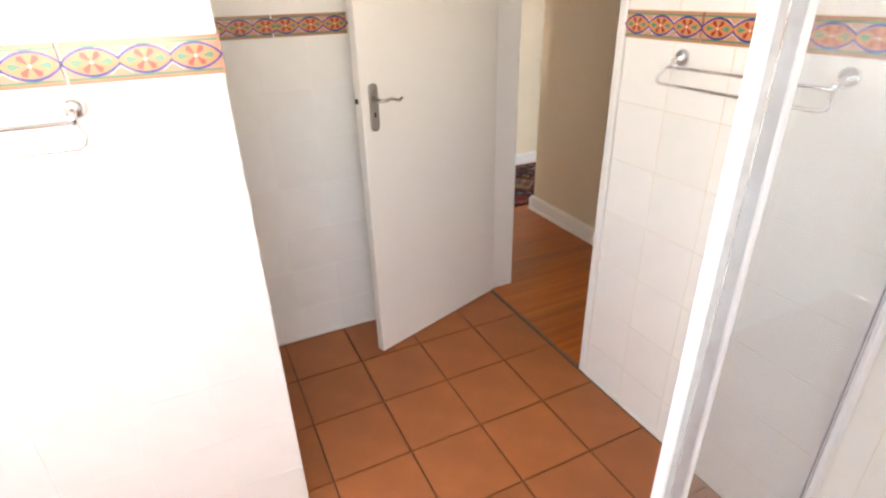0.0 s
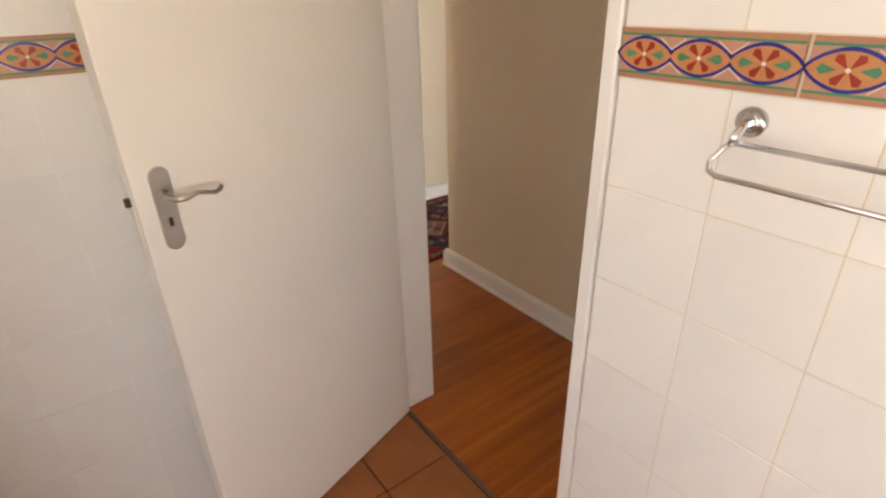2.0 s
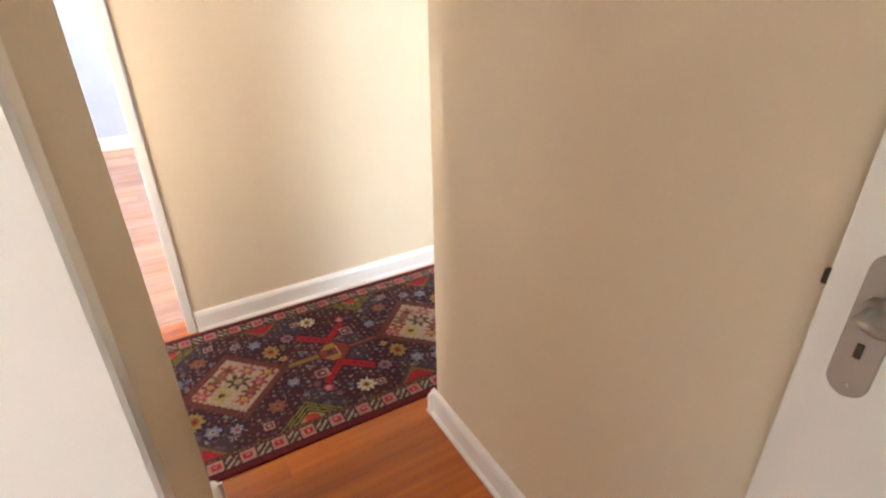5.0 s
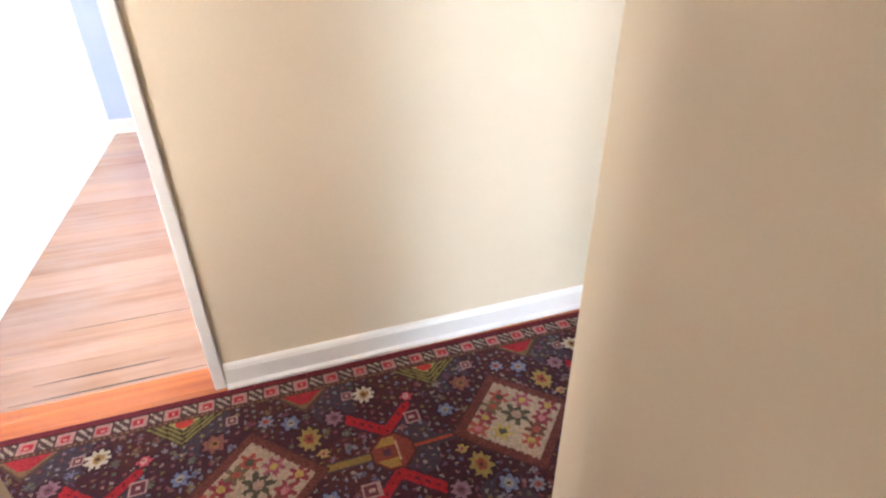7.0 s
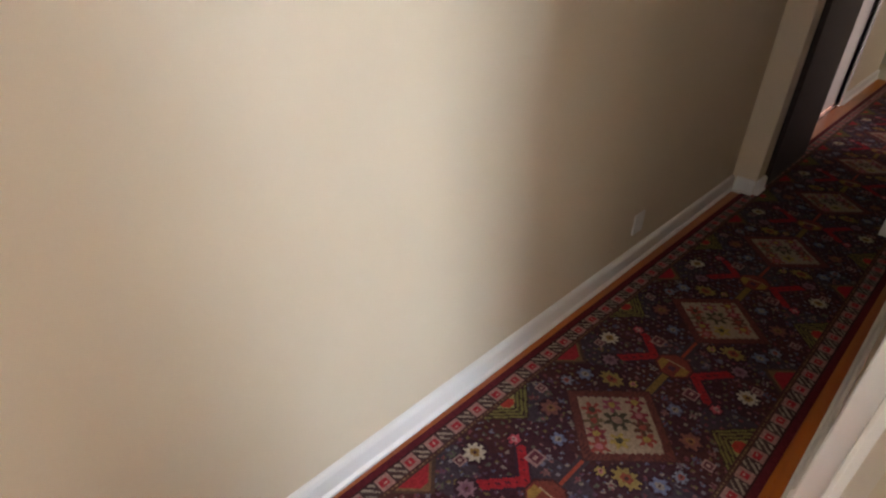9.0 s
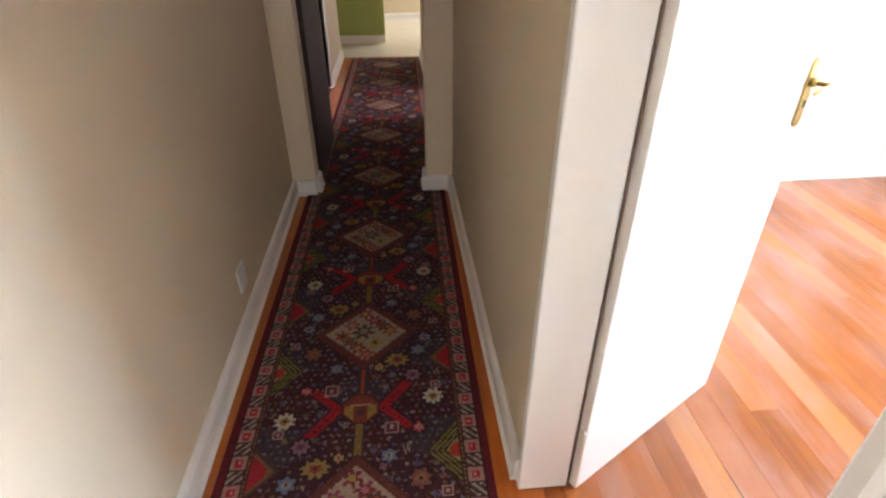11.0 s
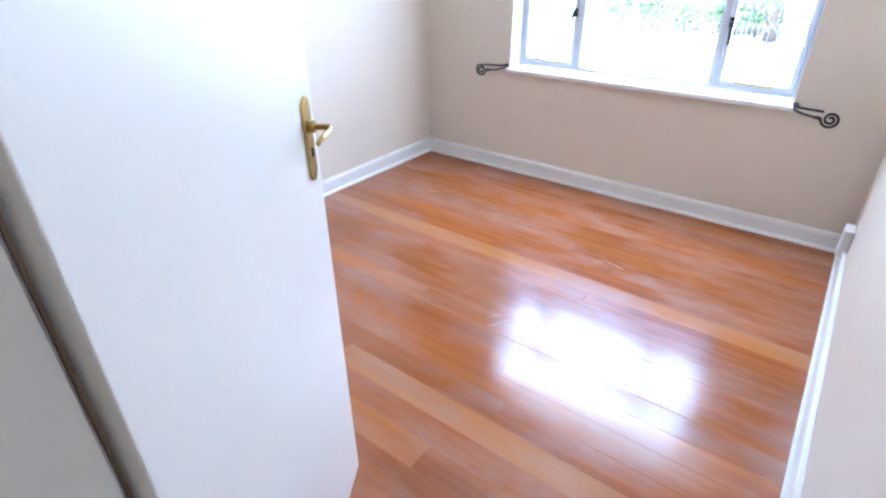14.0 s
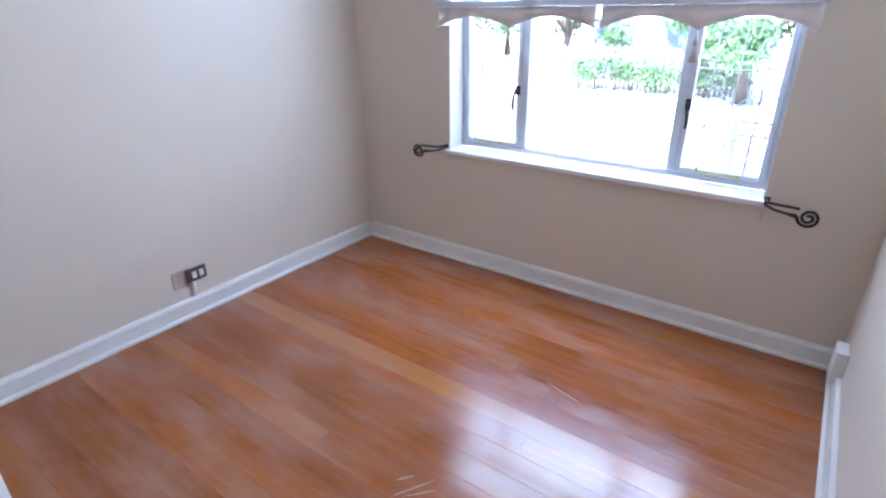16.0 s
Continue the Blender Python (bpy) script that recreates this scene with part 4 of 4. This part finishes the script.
# cable box and trunking on the bedroom's west wall
cb = thing("cable_box", "white plastic cable box with trunking above the baseboard", "cable box", pose(2.63, -0.16, 0.10))
part("box", soft(box(bmesh.new(), 0.001, -0.05, 0.0, 0.045, 0.06, 0.14), 0.005), M_PLASTIC, cb)
part("trunking", soft(box(bmesh.new(), 0.001, 0.061, 0.006, 0.02, 1.95, 0.03), 0.002, 1), M_PLASTIC, cb)
part("cable", tube(bmesh.new(), [(0.03, -0.05, 0.09), (0.028, -0.09, 0.10), (0.02, -0.14, 0.06), (0.018, -0.18, 0.01)], 0.003, 8), M_IRON, cb)


# ---- garden outside the window ----
M_PAVE = shader("pale_concrete_paving", (0.68, 0.67, 0.64), 0.9, vary=0.12, scale=1.2, bump=0.3, grain=40)
M_FENCE = shader("weathered_grey_fence", (0.30, 0.29, 0.28), 0.8, vary=0.15, scale=8, per_piece=0.15)
M_LEAF = shader("garden_leaf", (0.10, 0.19, 0.08), 0.6, vary=0.35, scale=9, per_piece=0.2)
M_BARK = shader("grey_brown_bark", (0.13, 0.10, 0.08), 0.95, vary=0.3, scale=14, bump=0.6, grain=30)
M_RAIL = shader("pale_pink_painted_metal", (0.72, 0.62, 0.60), 0.5, vary=0.08, scale=12)
M_SHED = shader("blue_grey_corrugated_sheet", (0.22, 0.28, 0.34), 0.6, vary=0.12, scale=3)
bm = bmesh.new()
ring = [bm.verts.new((x, y, -0.32)) for x, y in ((-900, -900), (900, -900), (900, 900), (-900, 900))]
bm.faces.new(ring)
tagged(part("ground", bm, M_PAVE), "pale concrete yard paving reaching out to the distance", "ground", kind="structure")
fence = thing("picket_fence", "weathered grey picket fence at the far side of the yard", "fence", pose(0, 0, 0))
slat = to_mesh("slat", prism(bmesh.new(), [(-0.035, 0), (0.035, 0), (0.035, 0.95), (0, 1.02), (-0.035, 0.95)], 0.02), M_FENCE)
for k in range(90):
    part("slat", slat, None, fence, "", pose(2.0 + k * 0.11, -11.5, -0.31))
for z in (0.0, 0.45):
    part("rail", box(bmesh.new(), 1.9, -11.55, z - 0.04, 11.9, -11.503, z + 0.04), M_FENCE, fence)
shed = thing("garden_shed", "blue-grey corrugated shed behind the fence", "shed", pose(6.2, -13.6, -0.31))
bm = bmesh.new()
prism(bm, [(0, 0), (2.8, 0), (2.8, 2.1), (0, 2.1)], -2.2)
part("wall", bm, M_SHED, shed)
bm = bmesh.new()
prev = None
for x in [k * 0.06 - 0.15 for k in range(53)]:
    z = 2.1 + 0.02 * math.sin(x * 60)
    cur = [bm.verts.new((x, 0.25, z)), bm.verts.new((x, -2.4, z + 0.5)), bm.verts.new((x, -2.4, z + 0.48)), bm.verts.new((x, 0.25, z - 0.02))]
    if prev:
        for i in range(4):
            bm.faces.new((prev[i], cur[i], cur[(i + 1) % 4], prev[(i + 1) % 4]))
    prev = cur
part("roof", bm, M_SHED, shed)


def leaf_cloud(bm, centre, radii, count, size, rng):
    for _ in range(count):
        v = Vector((rng.gauss(0, 1), rng.gauss(0, 1), rng.gauss(0, 1))).normalized() * (rng.random() ** 0.45)
        p = Vector(centre) + Vector((v.x * radii[0], v.y * radii[1], v.z * radii[2]))
        s = size * rng.uniform(0.6, 1.4)
        e = Euler((rng.uniform(0, 6.3), rng.uniform(0, 6.3), rng.uniform(0, 6.3))).to_matrix()
        pts = [Vector((0, -s, 0)), Vector((s * 0.45, 0, s * 0.12)), Vector((0, s, 0)), Vector((-s * 0.45, 0, s * 0.12))]
        bm.faces.new([bm.verts.new(p + e @ q) for q in pts])


def tree(name, x, y, height, spread, seed, label):
    rng = random.Random(seed)
    t = thing(name, label, "tree", pose(x, y, -0.31))
    bm = bmesh.new()
    bend = [(0, 0, 0), (0.05, 0.02, height * 0.2), (-0.06, 0.05, height * 0.42), (0.08, 0, height * 0.6)]
    tube(bm, bend, 0.13, 10, 0, 0.6)
    tips = []
    for k in range(7):
        a = k * 0.9 + rng.random()
        r = spread * rng.uniform(0.5, 0.9)
        tip = (math.cos(a) * r, math.sin(a) * r, height * rng.uniform(0.42, 0.85))
        tube(bm, [bend[2 + k % 2], (tip[0] * 0.45, tip[1] * 0.45, (bend[2 + k % 2][2] + tip[2]) / 2 + 0.1), tip], 0.055, 7, 0, 0.3)
        tips.append(tip)
    part("trunk", bm, M_BARK, t)
    bm = bmesh.new()
    for tip in tips:
        for _ in range(3):
            c = (tip[0] + rng.uniform(-0.5, 0.5) * spread * 0.6, tip[1] + rng.uniform(-0.5, 0.5) * spread * 0.6, tip[2] + rng.uniform(-0.4, 0.3))
            leaf_cloud(bm, c, (spread * 0.32, spread * 0.32, spread * 0.24), 150, 0.07, rng)
    part("crown", bm, M_LEAF, t)


for x, y, h, w, seed, lab in ((4.55, -10.7, 2.5, 1.1, 3, "small leafy garden tree with a leaning grey-brown trunk"), (3.2, -12.6, 3.0, 1.5, 4, "broad leafy garden tree beyond the yard"),
                              (9.3, -12.4, 2.9, 1.5, 5, "low spreading garden tree beside the shed"), (11.4, -12.8, 3.2, 1.7, 6, "leafy garden tree at the edge of the yard"),
                              (5.7, -12.9, 2.8, 1.3, 7, "leafy garden tree behind the picket fence"), (14.0, -13.5, 3.4, 1.9, 8, "tall leafy garden tree far along the fence")):
    tree("garden_tree", x, y, h, w, seed, lab)
rng = random.Random(9)
for k in range(9):
    sh = thing("shrub", "low leafy green shrub along the picket fence", "shrub", pose(4.9 + k * 0.42, -10.9 - 0.3 * rng.random(), -0.31), "shrubs along the fence")
    bm = bmesh.new()
    for _ in range(5):
        tube(bm, [(0, 0, 0), (rng.uniform(-0.25, 0.25), rng.uniform(-0.2, 0.2), 0.5)], 0.012, 5, 0, 0.5)
    part("stems", bm, M_BARK, sh)
    bm = bmesh.new()
    for _ in range(4):
        leaf_cloud(bm, (rng.uniform(-0.3, 0.3), rng.uniform(-0.2, 0.2), rng.uniform(0.3, 0.7)), (0.34, 0.3, 0.3), 90, 0.05, rng)
    part("leaves", bm, M_LEAF, sh)
# veranda railing outside the right casement
rl = thing("veranda_railing", "pale pink painted metal railing outside the window", "railing", pose(0, -3.25, -0.32))
for z in (0.88, 0.76, 0.12):
    part("rail", soft(box(bmesh.new(), 2.2, -0.02, z, 3.60, 0.02, z + 0.03), 0.004, 1), M_RAIL, rl)
bar = to_mesh("bar", box(bmesh.new(), -0.008, -0.008, 0.0, 0.008, 0.008, 0.76), M_RAIL)
for k in range(11):
    part("bar", bar, None, rl, "", pose(2.26 + k * 0.12, 0, 0))
part("post", soft(box(bmesh.new(), 3.56, -0.03, 0, 3.62, 0.03, 0.92), 0.005, 1), M_RAIL, rl)
# stacked block pillar in the yard
pil = thing("block_pillar", "pale painted block pillar standing in the yard", "pillar", pose(6.25, -5.3, -0.32))
blk = to_mesh("block", soft(box(bmesh.new(), -0.13, -0.1, 0.003, 0.13, 0.1, 0.137), 0.008, 1), M_WHITE)
for k in range(7):
    part("block", blk, None, pil, "", pose(0.008 * (-1) ** k, 0, 0.14 * k))
bw = structure("wall_garden", [(-20, -22.2, -0.32, 40, -22.0, 1.5)], M_BEDWALL, "pale boundary wall at the far end of the garden", "wall")


# ---- pieces: planks ----
cache = {}


def plank_mesh(length, width, mat):
    key = (round(length, 3), round(width, 3), mat.name)
    if key not in cache:
        bm = box(bmesh.new(), 0, 0, -0.018, length, width, 0.0)
        bmesh.ops.bevel(bm, geom=[e for e in bm.edges if all(v.co.z > -0.001 for v in e.verts)], offset=0.0004, segments=1, affect="EDGES")
        cache[key] = to_mesh("plank", bm, mat)
    return cache[key]


def planks(parent, x0, x1, y0, y1, width, mat, seed, lengths=(1.4, 2.6)):
    rng = random.Random(seed)
    y = y0
    while y < y1 - 0.005:
        w = min(width, y1 - y)
        x = x0
        first = True
        while x < x1 - 0.005:
            l = round(rng.uniform(*lengths) * (rng.uniform(0.3, 1) if first else 1), 1)
            first = False
            if x1 - x - l < 0.35:
                l = x1 - x
            l = min(l, x1 - x)
            part("plank", plank_mesh(l - 0.0004, w - 0.0005, mat), None, parent, "", Matrix.Translation((x, y, 0)))
            x += l
        y += width


planks(floor_bedroom, 2.63, 5.5, -0.38, 2.83, 0.107, M_BEDPLANK, 11, (1.8, 3.6))
planks(floor_bedroom, 2.655, 3.40, 2.83, 2.96, 0.065, M_PLANK, 12)
planks(floor_corridor, 1.458, 2.34, 1.12, 2.96, 0.107, M_PLANK, 13)
planks(floor_corridor, 0.0, 9.5, 2.96, 3.97, 0.112, M_PLANK, 14, (2.0, 4.0))
planks(floor_corridor, 0.82, 1.615, 3.97, 4.09, 0.06, M_PLANK, 15)
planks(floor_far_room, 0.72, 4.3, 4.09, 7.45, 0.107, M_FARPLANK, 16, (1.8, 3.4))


def board_gap(parent, x0, y0, x1, y1, width, mat=M_DARKGAP, name="board_gap"):
    """An open joint or a scratch: a thin splinter-edged strip lying in the boards."""
    bm = bmesh.new()
    n = 8
    rng = random.Random(int(x0 * 1000 + y0 * 77))
    d = Vector((x1 - x0, y1 - y0, 0))
    side = Vector((-d.y, d.x, 0)).normalized()
    a, b = [], []
    for k in range(n + 1):
        w = width * math.sin(math.pi * (0.08 + 0.84 * k / n)) * rng.uniform(0.7, 1.2)
        p = Vector((x0, y0, 0.0006)) + d * (k / n)
        a.append(bm.verts.new(p - side * w / 2))
        b.append(bm.verts.new(p + side * w / 2))
    for k in range(n):
        bm.faces.new((a[k], a[k + 1], b[k + 1], b[k]))
    part(name, bm, mat, parent)


for x0, y, x1, w in ((3.02, 2.294, 3.42, 0.007), (3.55, 1.331, 3.80, 0.003), (4.30, 0.582, 4.75, 0.003)):
    board_gap(floor_bedroom, x0, y, x1, y, w)
for x0, y0, x1, y1 in ((3.577, 0.600, 3.572, 0.526), (3.578, 0.877, 3.578, 0.821)):
    board_gap(floor_bedroom, x0, y0, x1, y1, 0.004, M_DARKGAP, "nick")
for x0, y0, x1, y1 in ((3.831, 1.322, 3.748, 1.176), (3.862, 1.257, 3.817, 1.201), (3.80, 1.30, 3.72, 1.21), (3.66, 0.46, 3.50, 0.50)):
    board_gap(floor_bedroom, x0, y0, x1, y1, 0.004, M_SCUFF, "scratch")
for x0, y, x1, w in ((1.02, 4.518, 1.42, 0.006), (1.16, 4.518, 1.55, 0.005), (0.95, 4.11, 1.60, 0.009), (1.0, 4.198, 1.45, 0.010)):
    board_gap(floor_far_room, x0, y, x1, y, w)


# ---- pieces: tiles ----
def tile_mesh(w, h, mat, depth):
    key = ("tile", round(w, 3), round(h, 3), mat.name)
    if key not in cache:
        bm = box(bmesh.new(), 0, 0, -0.006, w, h, depth)
        bmesh.ops.bevel(bm, geom=[e for e in bm.edges if all(v.co.z > 0 for v in e.verts)], offset=min(0.0022, depth * 0.8), segments=2, affect="EDGES")
        cache[key] = to_mesh("tile", bm, mat)
    return cache[key]


def tile_wall(parent, origin, u, n, a0, a1, start, rows, pitch=0.2, gap=0.0022):
    """Tiles on an upright plane: u runs along the wall, n out of it; a0 to a1 along u, joints counted from start; rows of (z0, z1)."""
    o, u, n = Vector(origin), Vector(u), Vector(n)
    z = Vector((0, 0, 1))
    rot = Matrix((u, z, n)).transposed().to_4x4()
    for z0, z1 in rows:
        a = start - math.ceil((start - a0) / pitch) * pitch
        while a < a1 - 0.004:
            lo, hi = max(a, a0), min(a + pitch, a1)
            if hi - lo > 0.006:
                p = o + u * (lo + gap / 2) + z * (z0 + gap / 2)
                part("tile", tile_mesh(hi - lo - gap, z1 - z0 - gap, M_TILE, 0.0014), None, parent, "", Matrix.Translation(p) @ rot)
            a += pitch


FZ0, FZ1 = 1.368, 1.450
ROWS = [(max(0.0, FZ0 - 0.2 * (k + 1)), FZ0 - 0.2 * k) for k in range(7)] + [(FZ1 + 0.2 * k, FZ1 + 0.2 * (k + 1)) for k in range(3)]
tile_wall(wall_bathroom_north, (0, 2.105, 0), (1, 0, 0), (0, -1, 0), 0.217, 1.44, 0.605, ROWS)
tile_wall(wall_bathroom_east, (1.45, 0, 0), (0, 1, 0), (-1, 0, 0), -0.6, 1.272, 1.27, ROWS)
tile_wall(wall_bathroom_boxing, (0, 1.175, 0), (1, 0, 0), (0, -1, 0), -1.2, 0.217, 0.217, ROWS)
tile_wall(wall_bathroom_boxing, (0.212, 0, 0), (0, 1, 0), (1, 0, 0), 1.17, 2.10, 1.17, ROWS)


def lens(bm, cx, cy, w, h, z, m, cut=0.0):
    n = 14
    up = [(cx - w / 2 + w * k / n, cy + h / 2 * math.sin(math.pi * k / n) ** 0.75) for k in range(n + 1)]
    dn = [(x, 2 * cy - y) for x, y in up]
    pts = up + dn[-2:0:-1]
    bm.faces.new([bm.verts.new((x, y, z)) for x, y in pts[::-1]]).material_index = m


def petal(bm, cx, cy, ang, r0, r1, w, z, m):
    pts = [(r0, 0), (r0 + (r1 - r0) * 0.45, -w * 0.6), (r0 + (r1 - r0) * 0.8, -w), (r1, 0), (r0 + (r1 - r0) * 0.8, w), (r0 + (r1 - r0) * 0.45, w * 0.6)]
    c, s = math.cos(ang), math.sin(ang)
    bm.faces.new([bm.verts.new((cx + x * c - y * s, cy + x * s + y * c, z)) for x, y in pts]).material_index = m


def strip(bm, x0, y0, x1, y1, z, m):
    bm.faces.new([bm.verts.new(p) for p in ((x0, y0, z), (x1, y0, z), (x1, y1, z), (x0, y1, z))]).material_index = m


def frieze_mesh(w):
    key = ("frieze", round(w, 3))
    if key in cache:
        return cache[key]
    h, d = FZ1 - FZ0 - 0.003, 0.007
    bm = box(bmesh.new(), 0, 0, -0.006, w, h, d, 0)
    for y0, y1, m in ((0, 0.0075, 1), (h - 0.0075, h, 1), (0.0075, 0.0115, 2), (h - 0.0115, h - 0.0075, 2)):
        strip(bm, 0, y0, w, y1, d + 0.0004, m)
    e = 0.095
    n = int(round(w / e + 0.2)) if w > 0.2 else int(w / e)
    for k in range(n):
        cx, cy = e * (k + 0.5), h / 2
        lens(bm, cx, cy, e * 1.14, h * 0.72, d + 0.0008, 3)
        lens(bm, cx, cy, e * 1.03, h * 0.59, d + 0.0012, 4)
        for s in (-1, 1):
            petal(bm, cx, cy, 0 if s > 0 else math.pi, 0.012, 0.036, 0.0068, d + 0.0016, 2)
            for q in (0.85, -0.85):
                petal(bm, cx, cy, q if s > 0 else math.pi + q, 0.002, 0.0245, 0.0062, d + 0.0018, 5)
            # pale outline of the triangle between two lenses
            ye = cy + s * (h / 2 - 0.0135)
            for q in (-1, 1):
                a, b = (cx + q * e / 2, cy + s * 0.010), (cx + q * e / 2 * 0.55, ye)
                if 0.004 < a[0] < w - 0.004:
                    dx, dy = b[0] - a[0], b[1] - a[1]
                    L = math.hypot(dx, dy)
                    px, py = -dy / L * 0.0007, dx / L * 0.0007
                    f = [(a[0] - px, a[1] - py), (b[0] - px, b[1] - py), (b[0] + px, b[1] + py), (a[0] + px, a[1] + py)]
                    bm.faces.new([bm.verts.new((x, y, d + 0.0006)) for x, y in f]).material_index = 6
        pts = [(cx + 0.0032 * math.cos(t * math.pi / 4), cy + 0.0032 * math.sin(t * math.pi / 4), d + 0.0022) for t in range(8)]
        bm.faces.new([bm.verts.new(p) for p in pts]).material_index = 6
    for f in bm.faces:
        if f.normal.z < 0 and abs(f.calc_center_median().z) > d:
            f.normal_flip()
    cache[key] = to_mesh("frieze_tile", bm, *M_F)
    return cache[key]


def frieze(parent, origin, u, n, a0, a1, start):
    o, u, n = Vector(origin), Vector(u), Vector(n)
    z = Vector((0, 0, 1))
    rot = Matrix((u, z, n)).transposed().to_4x4()
    pitch = 0.2915
    a = start - math.ceil((start - a0) / pitch - 1e-6) * pitch
    while a < a1 - 0.02:
        lo, hi = max(a, a0), min(a + pitch, a1)
        if hi - lo > 0.02:
            part("frieze_tile", frieze_mesh(round(hi - lo - 0.006, 3)), None, parent, "", Matrix.Translation(o + u * (lo + 0.003) + z * (FZ0 + 0.0015)) @ rot)
        a += pitch


frieze(wall_bathroom_north, (0, 2.105, 0), (1, 0, 0), (0, -1, 0), 0.217, 1.44, 0.480)
frieze(wall_bathroom_east, (1.45, 0, 0), (0, -1, 0), (-1, 0, 0), -1.272, 0.6, -1.272)
frieze(wall_bathroom_boxing, (0, 1.175, 0), (1, 0, 0), (0, -1, 0), -1.2, 0.217, 0.217)
frieze(wall_bathroom_boxing, (0.212, 0, 0), (0, 1, 0), (1, 0, 0), 1.165, 2.10, 1.165)

# bathroom floor tiles
X0, Y0, PX, PYT = 0.891, 1.506, 0.2905, 0.294
for i in range(-8, 3):
    for j in range(-10, 3):
        x0, x1 = max(X0 + i * PX, -1.5), min(X0 + (i + 1) * PX, 1.436)
        y0, y1 = max(Y0 + j * PYT, -1.4), min(Y0 + (j + 1) * PYT, 2.10)
        if x1 - x0 > 0.02 and y1 - y0 > 0.02:
            part("floor_tile", tile_mesh(x1 - x0 - 0.006, y1 - y0 - 0.006, M_TERRA, 0.0001 + 0.0019), None, floor_bathroom, "", Matrix.Translation((x0 + 0.003, y0 + 0.003, 0)))
